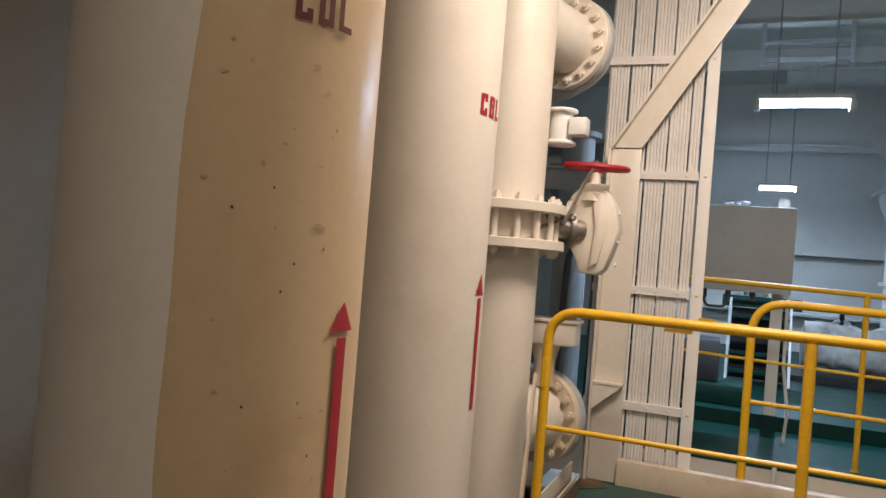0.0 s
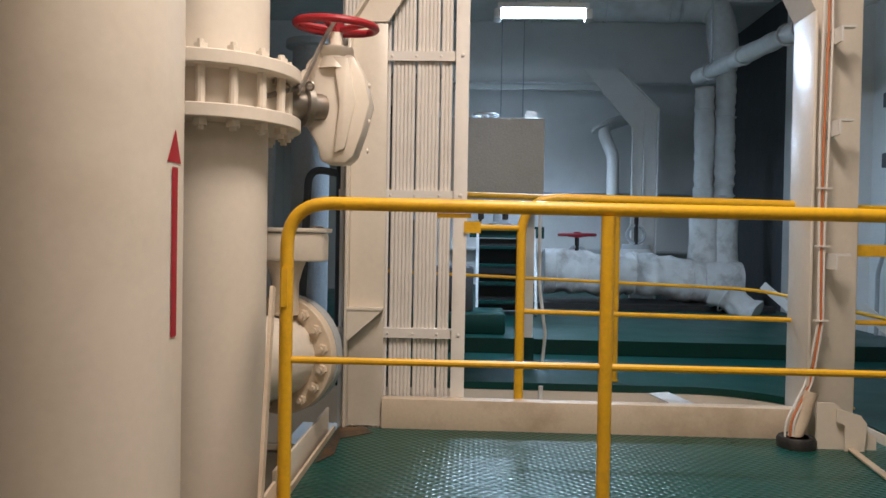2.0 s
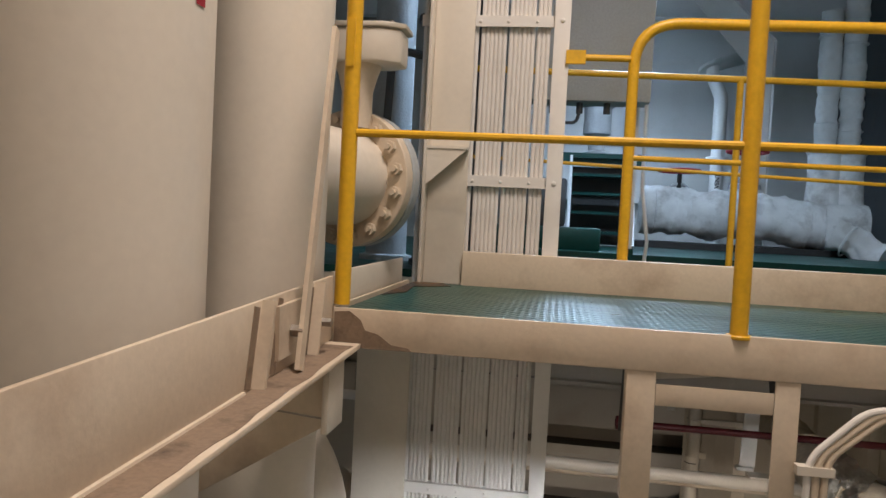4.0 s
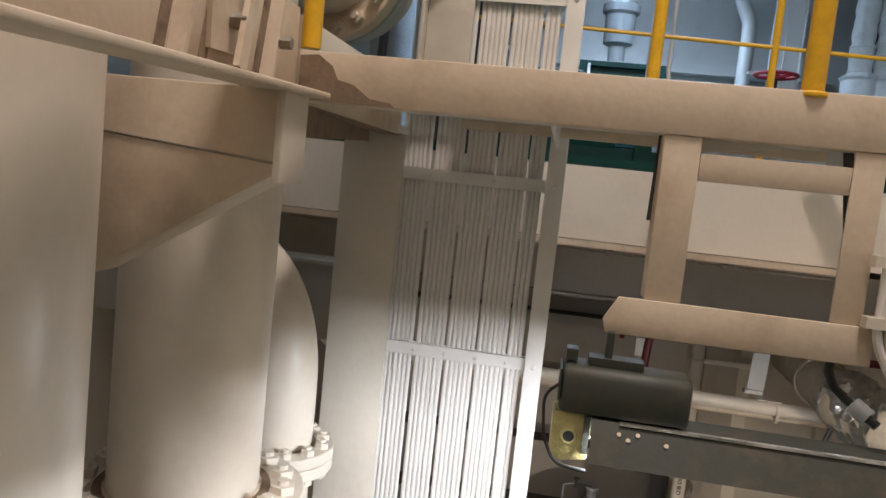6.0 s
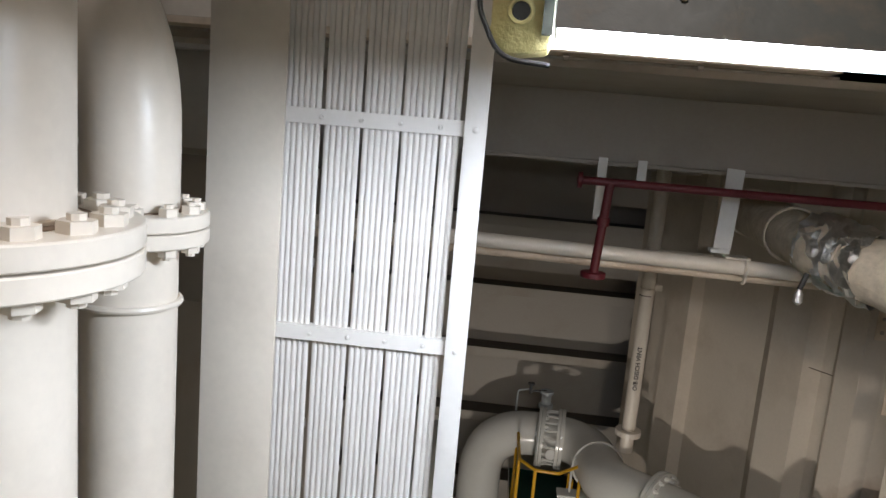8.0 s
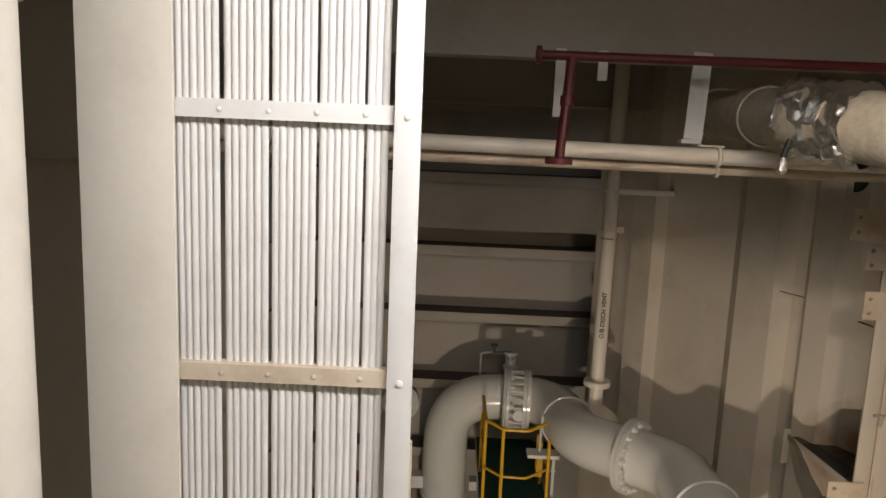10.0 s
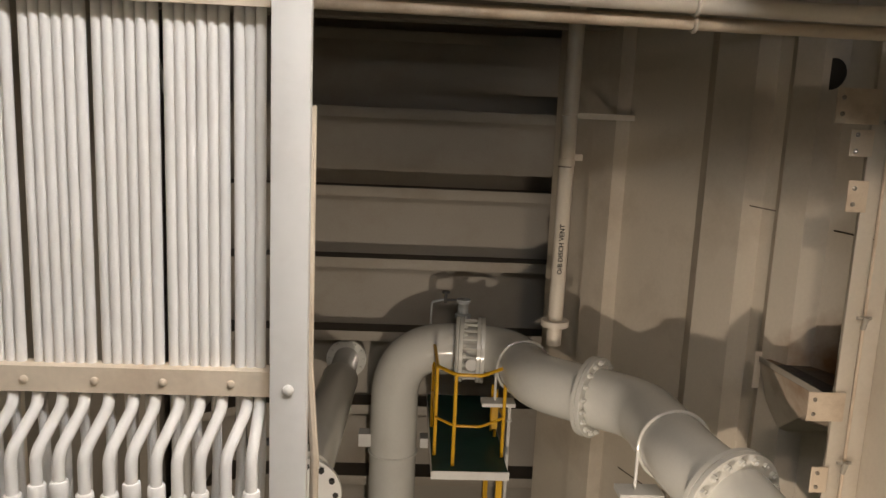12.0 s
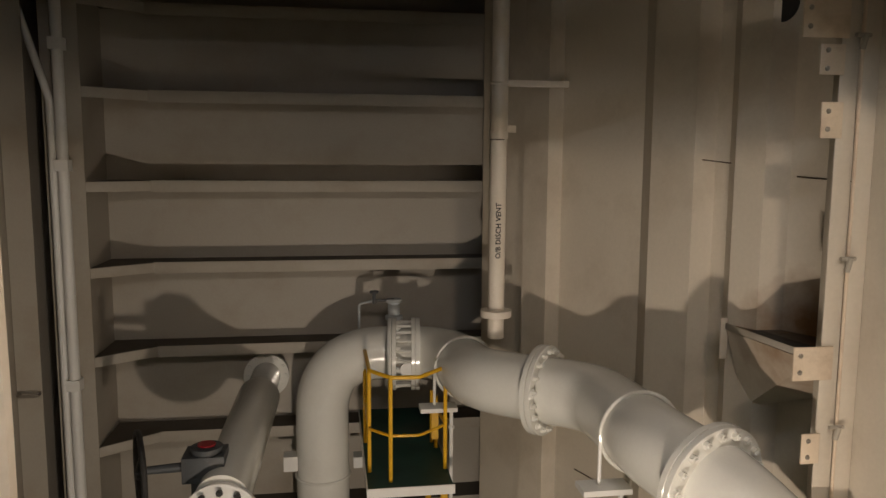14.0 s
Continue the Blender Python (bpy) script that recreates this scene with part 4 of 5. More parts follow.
ceiling_lamp((1.02, 7.4, 2.97), 0.80, "lit double fluorescent lamp hanging from rods")
ceiling_lamp((1.0, 12.0, 2.72), 0.55, "lit fluorescent lamp beyond the cabinet")
for y, z in ((9.0, 4.25), (11.2, 4.3), (13.2, 3.6)):
    structure("ceiling_beam", Shape().box(-3.1, y, z, 4.5, y + 0.02, TOP - 0.004).box(-3.1, y - 0.08, z - 0.02, 4.5, y + 0.1, z - 0.002), WHITE, "white painted deckhead beam")
ladr = thing("cable_ladder", (1.2, 9.0, 3.6), "grey cable ladder hung under the deckhead", "cable tray")
for x in (0.62, 1.52):
    part("hanger", Shape().box(x, 8.9, 3.75, x + 0.05, 8.95, 4.22), GREY, ladr)
for z in (3.78, 3.98):
    part("rung", Shape().box(0.67, 8.9, z, 1.52, 8.94, z + 0.05), GREY, ladr)
cab = thing("grey_cabinet", (0.62, 6.9, 1.2), "light grey steel cabinet on a slim post", "cabinet")
part("body", Shape().box(0.12, 6.80, 1.21, 1.0, 7.05, 1.95), GREY, cab, bevel=0.006)
part("post", Shape().box(0.86, 7.052, -0.05, 0.955, 7.09, 2.05), WHITE, cab)
part("post_foot", Shape().box(0.85, 7.045, -0.05, 0.965, 7.10, 0.14), GREEN, cab, "green painted post foot")
for x in (0.3, 0.5, 0.7):
    part("cable_gland", Shape().sweep([(x, 6.9, 1.209), (x, 6.9, 1.13)], 0.025, 10), DARKGREY, cab)
part("cable_loop", Shape().sweep(fillet([(0.3, 6.9, 1.14), (0.32, 6.9, 1.06), (0.48, 6.9, 1.06), (0.5, 6.9, 1.14)], 0.05, 5), 0.012, 8), DARKGREY, cab)
part("top_fitting", Shape().ring((0.52, 6.92, 1.99), (0, 0, 1), 0.10, 0.012, 20, 6).sweep([(0.52, 6.92, 1.95), (0.52, 6.92, 2.0)], 0.03, 10), GREY, cab)
part("white_cable", Shape().sweep(fillet([(0.98, 6.85, 1.2), (0.985, 6.85, 0.6), (1.04, 6.84, 0.2), (1.02, 6.84, -0.04)], 0.15, 5), 0.014, 8), WHITE, cab)
st = thing("step_ladder", (0.85, 9.5, 0.085), "short green step ladder with white stringers", "steps")
for x in (0.50, 1.18):
    part("stringer", Shape().bar((x, 9.3, 0.09), (x, 9.8, 1.10), 0.03, 0.10, (0, 1, 0)), WHITE, st)
for k in range(5):
    part("tread", Shape().box(0.52, 9.28 + 0.10 * k, 0.22 + 0.21 * k, 1.16, 9.50 + 0.10 * k, 0.25 + 0.21 * k), GREEN, st, "green tread")
# Black panel added for the unlit void behind the treads.
part("void_shade_panel", Shape().box(0.52, 9.83, 0.10, 1.16, 9.84, 0.97), BLACK, st, "black panel added for the dark void behind the treads")
part("landing", Shape().box(0.4, 9.75, 1.08, 1.3, 10.4, 1.12).box(0.4, 9.74, 0.98, 1.3, 9.749, 1.12), GREEN, st)
gb = thing("green_machine", (0.3, 7.9, 0.08), "dark green machine base with pale pipes", "machine")
part("bed", Shape().box(-0.2, 7.6, 0.086, 0.75, 8.2, 0.28), GREEN, gb, bevel=0.02)
part("casing", Shape().box(-0.1, 7.7, 0.281, 0.45, 8.1, 0.70), DARKGREY, gb, bevel=0.03)
motor = thing("electric_motor", (0.78, 10.1, 1.122), "grey upright motor on the green landing", "motor")
part("casing", Shape().lathe((0.78, 10.1, 1.122), (0, 0, 1), [(0, 0.14), (0.04, 0.14), (0.06, 0.09), (0.22, 0.09), (0.25, 0.16), (0.55, 0.16), (0.58, 0.2), (0.66, 0.2), (0.7, 0.08)], 20), GREY, motor)


def lagged(name, pts, r, mat, label, wob=0.02, rad=0.35, group="", seed=1, lumps=0.0):
    """A pipe wrapped in uneven lagging."""
    rnd = random.Random(seed)
    line = fillet(pts, rad, 8)
    fine = []
    for a, b in zip(line, line[1:]):
        k = max(1, int((b - a).length / (0.05 if lumps else 0.12)))
        fine += [a.lerp(b, i / k) for i in range(k)]
    fine.append(line[-1])
    t = thing(name, fine[0], label, "pipe", group)
    skin = Shape().sweep(fine, [r + rnd.uniform(-wob, wob) for _ in fine], 28)
    if lumps:
        for i, p in enumerate(skin.v):
            q = Vector(p)
            c = fine[min(i // 28, len(fine) - 1)]
            k = noise.noise(q * 2.6) + 0.6 * noise.noise(q * 6.0) + 0.22 * noise.noise(q * 14.0)
            skin.v[i] = tuple(q + (q - c).normalized() * lumps * k)
    part("wrapping", skin, mat, t, angle=60 if not lumps else 40)
    n = len(fine)
    for k in range(3, n - 2, 21 if lumps else 7):
        a = (fine[k + 1] - fine[k - 1]).normalized()
        part("band", Shape().ring(fine[k], a, r + 0.008, 0.010, 24, 6), mat, t)
    return t


lagged("lagged_pipe", [(1.4, 10.8, 0.55), (2.6, 10.8, 0.52), (3.5, 10.8, 0.44), (4.0, 10.8, 0.42)], 0.29, CRUMPLE, "horizontal pipe in crumpled white lagging cloth", 0.012, 0.3, seed=3, lumps=0.065)
lagged("lagged_pipe", [(3.57, 10.95, 0.5), (3.55, 10.95, 3.05)], 0.125, LAGGING, "upright pipe wrapped in white lagging", 0.012, seed=4, lumps=0.012)
lagged("lagged_pipe", [(3.82, 10.9, 0.4), (3.81, 10.9, 3.7)], 0.13, LAGGING, "upright pipe wrapped in white lagging", 0.014, seed=5, lumps=0.012)
lagged("lagged_pipe", [(2.99, 9.4, 2.86), (3.11, 7.0, 2.75), (3.14, 5.2, 2.67), (3.12, 3.2, 2.6)], 0.08, LAGGING, "overhead pipe in white lagging", 0.012, 0.4, seed=6)
lagged("lagged_pipe", [(1.0, 11.4, 4.28), (3.3, 11.3, 4.25), (3.78, 11.15, 4.22), (3.81, 10.95, 3.4)], 0.2, LAGGING, "overhead pipe in white lagging", 0.012, 0.4, seed=7)
lagged("lagged_elbow", [(3.5, 10.2, 0.34), (3.9, 9.9, 0.10)], 0.17, LAGGING, "crumpled lagged pipe stub near the deck", 0.01, seed=8, lumps=0.09)


sleeve = Shape()
for x in (3.57, 3.82):
    prof = [(0.0, 0.20), (0.25, 0.21), (0.6, 0.19), (0.86, 0.20), (0.89, 0.225), (0.92, 0.19), (0.95, 0.13)]
    sleeve.lathe((x, 10.92, 0.45), (0, 0, 1), prof, 24)
single("lagging_sleeve", sleeve, CRUMPLE, (3.7, 10.9, 0.45), "thicker tied lagging round the foot of the pipes", "lagging")


def globe_valve(x, y, z, R, label):
    t = thing("globe_valve", (x, y, z), label, "valve", "red wheel valves")
    part("flange", Shape().disc((x, y, z + 0.03), (0, 0, 1), 0.19, 0.06, 24), GREY, t)
    part("yoke", Shape().ring((x, y, z + 0.20), (0, 1, 0), 0.12, 0.025, 20, 8), GREY, t)
    part("stem", Shape().sweep([(x, y, z + 0.05), (x, y, z + 0.52)], 0.03, 10), BLACK, t)
    part("hand_wheel", wheel(Shape(), (x, y, z + 0.48), (0, 0, 1), R, 0.022, 4), RED, t, "red hand wheel")


# Black slab added for the shadow that lies under the lagged pipe.
single("pipe_shade_slab", Shape().box(1.1, 10.3, 0.087, 4.3, 11.3, 0.16), BLACK, (2.5, 10.8, 0.087), "black slab added for the shade under the lagged pipe", "tray")
globe_valve(1.84, 10.75, 0.56, 0.24, "small valve with a red hand wheel on the lagged pipe")
globe_valve(2.70, 11.1, 0.86, 0.24, "valve with a red hand wheel above the lagging")
single("valve_neck", Shape().lathe((2.70, 11.1, 0.3), (0, 0, 1), [(0, 0.28), (0.4, 0.26), (0.56, 0.2)], 20), LAGGING, (2.7, 11.1, 0.3), "lagged neck below a valve", "pipe")
vent = thing("vent_pipe", (2.65, 13.9, 0.085), "white vent pipe with a swan neck and stencilled words", "pipe")
part("shell", Shape().sweep(fillet([(2.72, 13.0, 0.086), (2.72, 13.0, 2.35), (2.55, 13.2, 2.85), (3.4, 13.8, 3.2)], 0.3, 8), 0.10, 18), WHITE, vent)
part("flange", Shape().disc((2.72, 13.0, 1.42), (0, 0, 1), 0.17, 0.05, 20), WHITE, vent)
part("flange", Shape().disc((2.56, 13.2, 2.83), (-0.3, 0.3, 0.9), 0.17, 0.05, 20), WHITE, vent)
lettering("stencil_words", "O/B DISCH VENT", 0.09, BLACK, vent, Matrix.Translation((2.72, 12.896, 0.85)) @ Matrix(((0, -1, 0, 0), (0, 0, -1, 0), (1, 0, 0, 0), (0, 0, 0, 1))), 0.104)
gf = thing("gusset_frame", (3.1, 12.2, 0.085), "pale steel web frame with a slanting bracket", "frame")
part("web", Shape().prism([(2.85, 0.09), (3.22, 0.09), (3.22, 3.0), (2.62, 3.58), (2.1, 3.58), (2.85, 2.7)], "y", 12.20, 12.215), WHITE, gf)
part("edge_flange", Shape().box(3.225, 12.12, 0.09, 3.24, 12.30, 3.0).bar((3.235, 12.21, 3.0), (2.62, 12.21, 3.59), 0.18, 0.015, (0.7, 0, 0.7)), WHITE, gf, bevel=0.002)
part("rib", Shape().box(2.85, 12.15, 0.09, 2.87, 12.199, 2.7).box(3.02, 12.15, 0.09, 3.04, 12.199, 3.0), WHITE, gf)
part("shelf", Shape().box(2.6, 12.1, 1.5, 3.2, 12.199, 1.54), WHITE, gf)
structure("wall_ledge_upper", Shape().box(0.0, 14.5, 1.84, 4.4, 14.79, 1.92).box(0.0, 13.6, 3.55, 2.7, 13.66, 3.61).box(0.0, 14.5, 0.75, 4.4, 14.79, 0.80), WHITE, "horizontal stiffeners on the white end bulkhead")
structure("wall_far_upper", Shape().box(-0.5, 14.80, 0.09, 4.9, 14.89, TOP - 0.004), WHITE, "white painted end bulkhead of the upper deck")
sb = thing("valve_bracket", (3.95, 9.9, 1.3), "small white steel bracket plate", "bracket")
part("plate", Shape().prism([(3.85, 1.28), (4.62, 1.32), (4.62, 1.40), (3.9, 1.37)], "y", 9.9, 9.95), WHITE, sb)
# things on the right bulkhead
wl = thing("wall_ladder", (4.40, 7.4, 0), "grey rung ladder fixed to the white bulkhead", "ladder")
for y in (7.2, 7.55):
    part("stile", Shape().box(4.38, y, -0.05, 4.41, y + 0.04, 3.4), GREY, wl)
for k in range(10):
    part("rung", Shape().sweep([(4.395, 7.2, 0.2 + 0.32 * k), (4.395, 7.58, 0.2 + 0.32 * k)], 0.012, 8), GREY, wl)
wc = thing("wall_conduit", (4.42, 8.2, 0), "grey conduit with junction boxes on the bulkhead", "conduit")
part("pipe", Shape().sweep(fillet([(4.42, 8.2, -0.04), (4.42, 8.2, 0.7), (4.42, 8.05, 1.0), (4.42, 8.05, 3.4)], 0.2, 5), 0.02, 10), GREY, wc)
for z in (1.72, 2.3):
    part("junction_box", Shape().box(4.37, 8.0, z, 4.44, 8.1, z + 0.14), DARKGREY, wc, bevel=0.01)
es = thing("exit_sign", (4.46, 7.95, 1.0), "small green emergency exit sign on the bulkhead", "sign")
part("board", Shape().box(4.465, 7.75, 1.0, 4.472, 8.05, 1.13), EXITGREEN, es)
part("arrow_mark", Shape().box(4.461, 7.78, 1.045, 4.4645, 7.90, 1.085), WHITE, es)
lettering("sign_word", "EXIT", 0.07, WHITE, es, Matrix.Translation((4.4645, 7.975, 1.065)) @ Matrix(((0, 0, -1, 0), (-1, 0, 0, 0), (0, 1, 0, 0), (0, 0, 0, 1))))
single("stay_leg", Shape().bar((4.1, 8.9, 0.09), (3.7, 9.2, 0.5), 0.03, 0.09), WHITE, (4.0, 9.0, 0.09), "white slanting angle stay on the deck", "bracket")
single("stay_leg", Shape().bar((4.2, 6.8, -0.05), (3.7, 7.1, 0.45), 0.03, 0.09), WHITE, (4.1, 6.9, -0.05), "white slanting angle stay on the deck", "bracket")
# dark machinery behind the pipes
for k, (x, y, r, z0, z1, mat) in enumerate(((-0.55, 6.6, 0.10, -0.05, 1.75, DARKGREY), (-0.30, 7.3, 0.13, -0.05, 2.1, DARKGREY), (-0.95, 7.0, 0.16, -0.05, 2.6, GREY), (-0.1, 8.4, 0.12, 0.09, 1.2, GREY))):
    m = thing("machine_column", (x, y, z0), "dark upright machinery pipe behind the valve", "pipe", "machinery pipes")
    part("body", Shape().lathe((x, y, z0), (0, 0, 1), [(0, r * 1.3), (0.04, r * 1.3), (0.05, r), (z1 - z0 - 0.06, r), (z1 - z0 - 0.05, r * 1.35), (z1 - z0, r * 1.35)], 20), mat, m)
    part("side_pipe", Shape().sweep(fillet([(x, y, z1 - 0.3), (x - 0.3, y - 0.1, z1 - 0.25), (x - 0.35, y - 0.1, z0 + 0.2)], 0.12, 6), r * 0.3, 10), mat, m)
single("cross_girder", Shape().box(-3.198, 6.3, 1.98, 0.2, 6.34, 2.16).box(-3.198, 6.25, 2.161, 0.2, 6.42, 2.18), GREY, (-1, 6.3, 2), "grey cross girder behind the pipes", "beam")
fp = thing("drain_pipe", (0.93, 6.0, -0.58), "thin white drain pipe on the girder face", "pipe")
part("shell", Shape().sweep([(0.93, 6.0, -0.06), (0.92, 6.0, -0.52)], 0.017, 10).disc((0.922, 6.0, -0.44), (0, 0, 1), 0.028, 0.03, 10), WHITE, fp)

# ---- lower space ----
for k, z in enumerate((-1.28, -2.40, -3.58, -4.68, -5.84, -7.05, -8.25)):
    t = thing("wall_shelf", (0.8, 14.6, z), "horizontal stiffener with a top coloured dark for shade across the end bulkhead", "stiffener", kind="structure")
    # The plate's dark colour stands in for its unlit top.
    part("plate", Shape().box(-1.75, 14.443, z - 0.012, 3.4, 14.895, z).prism([(-2.42, 13.96), (-1.75, 14.443), (-1.75, 14.895), (-2.42, 14.895)], "z", z - 0.012, z), SHELFTOP, t, "plate with shade put into its colour")
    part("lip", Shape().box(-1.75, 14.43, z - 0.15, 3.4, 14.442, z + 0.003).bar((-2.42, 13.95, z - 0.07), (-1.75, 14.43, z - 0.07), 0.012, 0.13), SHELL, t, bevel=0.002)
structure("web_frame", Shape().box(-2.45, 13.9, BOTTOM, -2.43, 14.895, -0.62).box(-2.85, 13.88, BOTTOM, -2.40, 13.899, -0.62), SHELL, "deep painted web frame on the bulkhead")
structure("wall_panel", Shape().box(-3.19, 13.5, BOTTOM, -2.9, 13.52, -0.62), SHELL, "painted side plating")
lp = thing("side_pipes", (-2.7, 13.7, BOTTOM), "pair of pale upright pipes on the web frame", "pipe")
part("pipe", Shape().sweep(fillet([(-2.72, 13.75, BOTTOM), (-2.72, 13.75, -2.6), (-3.1, 13.7, -1.2)], 0.5, 6), 0.045, 12), WHITE, lp)
part("pipe", Shape().sweep([(-2.60, 13.74, BOTTOM), (-2.60, 13.74, -0.7)], 0.065, 14), WHITE, lp)
for z in (-2.0, -3.45, -6.2):
    part("clamp", Shape().box(-2.68, 13.66, z, -2.52, 13.82, z + 0.14), WHITE, lp)
single("grab_bar", Shape().sweep(fillet([(-3.15, 13.48, -6.15), (-3.15, 13.40, -6.15), (-2.92, 13.40, -6.15), (-2.92, 13.48, -6.15)], 0.03, 4), 0.02, 8), STEEL, (-3.0, 13.45, -6.15), "rusty steel grab bar on the plating", "handle")

BIG = fillet([(0.47, 13.9, BOTTOM), (0.47, 13.9, -5.88), (2.12, 13.8, -5.86), (2.28, 12.12, -5.77), (3.34, 11.22, -5.74), (3.34, 9.75, -5.70), (3.52, 9.1, -5.76), (4.05, 8.3, -6.35), (4.1, 7.4, -7.6)], [0, 0.95, 0.85, 0.8, 0.7, 1.2, 0.9, 0.6, 0], 10)
bp = thing("overboard_pipe", (0.52, 13.9, BOTTOM), "large glossy grey pipe with bends, flanges and supports", "pipe")
part("shell", Shape().sweep(BIG, 0.355, 40), GREYPIPE, bp)
for c, a in (((1.41, 13.81, -5.88), (1, -0.1, 0)), ((1.72, 13.78, -5.88), (1, -0.1, 0)), ((2.87, 11.62, -5.755), (0.762, -0.647, 0.02)), ((3.49, 9.17, -5.755), (0.30, -0.94, -0.12))):
    for d in (-0.03, 0.03):
        cc = Vector(c) + Vector(a).normalized() * d
        fl = part("flange", Shape().disc(cc, a, 0.485, 0.055, 44), GREYPIPE, bp)
    if c[0] > 2 or c[0] < 1.6:
        bolts(fl, Vector(c) + Vector(a).normalized() * 0.075, a, 0.425, 18, 0.035, GREYPIPE, 0.04)
for k in range(20):
    a = 2 * math.pi * k / 20
    part("stud", Shape().sweep([(1.41, 13.81 + 0.425 * math.cos(a), -5.88 + 0.425 * math.sin(a)), (1.72, 13.78 + 0.425 * math.cos(a), -5.88 + 0.425 * math.sin(a))], 0.022, 6), GREYPIPE, bp)
part("valve_eye", Shape().disc((1.56, 13.37, -5.98), (0, -1, 0), 0.09, 0.06, 20), WHITE, bp)
part("saddle_ring", Shape().ring((0.47, 13.9, -7.55), (0, 0, 1), 0.362, 0.02, 40, 8), GREYPIPE, bp)
for c, a in (((2.21, 12.75, -5.80), (0.1, -0.99, 0.05)), ((3.34, 10.15, -5.71), (0, -1, 0.02))):
    part("u_bolt", Shape().ring(c, a, 0.372, 0.018, 36, 8), GREYPIPE, bp)
    x, y, z = c
    part("support_foot", Shape().box(x - 0.55, y - 0.12, z - 0.52, x - 0.1, y + 0.12, z - 0.47).sweep([(x - 0.16, y, BOTTOM), (x - 0.16, y, z - 0.521)], 0.024, 10).disc((x - 0.16, y, z - 0.75), (0, 0, 1), 0.04, 0.03, 12), WHITE, bp)
    part("support_rod", Shape().sweep([(x - 0.37, y, z - 0.46), (x - 0.37, y, z - 0.05)], 0.018, 8), WHITE, bp)
part("side_bracket", Shape().box(-0.05, 13.78, -7.45, 0.15, 14.0, -7.25), WHITE, bp)
part("side_bracket", Shape().box(0.88, 13.78, -7.45, 1.0, 14.0, -7.3), WHITE, bp)
va = thing("valve_actuator", (1.35, 14.0, -5.5), "small grey valve stem head on top of the pipe", "valve")
part("body", Shape().lathe((1.45, 14.0, -5.45), (0, 0, 1), [(0, 0.12), (0.05, 0.12), (0.06, 0.08), (0.22, 0.08), (0.24, 0.11), (0.28, 0.11)], 16), GREY, va)
part("lever", Shape().sweep([(1.45, 14.0, -5.18), (1.18, 13.95, -5.18)], 0.02, 8).sweep([(1.18, 13.95, -5.22), (1.18, 13.95, -5.07)], 0.025, 8).disc((1.18, 13.95, -5.06), (0, 0, 1), 0.06, 0.03, 12), DARKGREY, va)
part("small_pipe", Shape().sweep(fillet([(0.98, 14.1, -5.6), (0.98, 14.1, -5.25), (1.2, 14.1, -5.2)], 0.06, 4), 0.018, 8), GREY, va)
ov = thing("vent_pipe", (2.51, 12.39, -5.2), "cream upright vent pipe with stencilled words", "pipe")
part("shell", Shape().sweep([(2.51, 12.39, -5.35), (2.52, 12.39, -3.0), (2.53, 12.38, -0.63)], 0.095, 20), CREAM, ov)
part("flange", Shape().disc((2.51, 12.39, -5.06), (0, 0, 1), 0.18, 0.08, 22), CREAM, ov)
part("sleeve", Shape().disc((2.517, 12.39, -3.0), (0, 0, 1), 0.105, 0.09, 20), CREAM, ov)
part("support_arm", Shape().box(2.6, 12.30, -2.47, 3.3, 12.36, -2.40).ring((2.52, 12.385, -2.43), (0, 0, 1), 0.10, 0.014, 20, 6), CREAM, ov)
part("clip", Shape().box(2.60, 12.33, -2.98, 2.70, 12.38, -2.90), CREAM, ov)
part("rust_mark", Shape().ring((2.517, 12.39, -3.06), (0, 0, 1), 0.095, 0.006, 20, 6, 0.7), STAIN, ov)
lettering("stencil_words", "O/B DISCH VENT", 0.084, BLACK, ov, Matrix.Translation((2.505, 12.285, -4.09)) @ Matrix(((0, -1, 0, 0), (0, 0, -1, 0), (1, 0, 0, 0), (0, 0, 0, 1))), 0.099)
wp = thing("working_platform", (1.5, 13.2, -7.0), "narrow green platform with a yellow rail below the pipe", "platform")
part("deck_plate", Shape().box(1.0, 12.11, -7.03, 1.98, 14.85, -7.0), GREEN, wp, "dark green deck")
part("edge_strip", Shape().box(0.985, 12.095, -7.10, 1.995, 12.109, -6.99).box(0.985, 12.11, -7.10, 0.999, 14.85, -6.99), WHITE, wp, "white edge strip")
for x, y, top in ((1.04, 12.6, -5.74), (1.27, 12.29, -5.76), (1.95, 12.58, -5.74), (1.03, 13.55, -5.75), (1.90, 13.45, -6.3), (1.93, 13.25, -6.3)):
    part("rail_post", Shape().sweep([(x, y, -7.0), (x, y, top)], 0.024, 10), YELLOW, wp)
part("rail_top", Shape().sweep(fillet([(1.03, 13.5, -5.75), (1.04, 12.55, -5.74), (1.27, 12.29, -5.76), (1.6, 12.27, -5.76), (1.95, 12.58, -5.74), (2.0, 12.75, -5.66)], 0.12, 6), 0.024, 10), YELLOW, wp)
part("rail_middle", Shape().sweep(fillet([(1.03, 13.5, -6.45), (1.04, 12.55, -6.45), (1.27, 12.29, -6.45), (1.6, 12.27, -6.45), (1.95, 12.58, -6.45), (1.93, 13.25, -6.45)], 0.12, 6), 0.018, 10), YELLOW, wp)
part("support_post", Shape().box(1.86, 12.30, BOTTOM, 1.94, 12.38, -7.031), YELLOW, wp)
part("support_post", Shape().box(1.90, 14.0, BOTTOM, 1.97, 14.07, -7.031), YELLOW, wp)
part("hook_plate", Shape().box(1.86, 13.15, -6.85, 1.95, 13.17, -6.5), YELLOW, wp)

sp = thing("sea_pipe", (-0.35, 14.88, -6.35), "grey horizontal pipe flanged to the end bulkhead", "pipe")
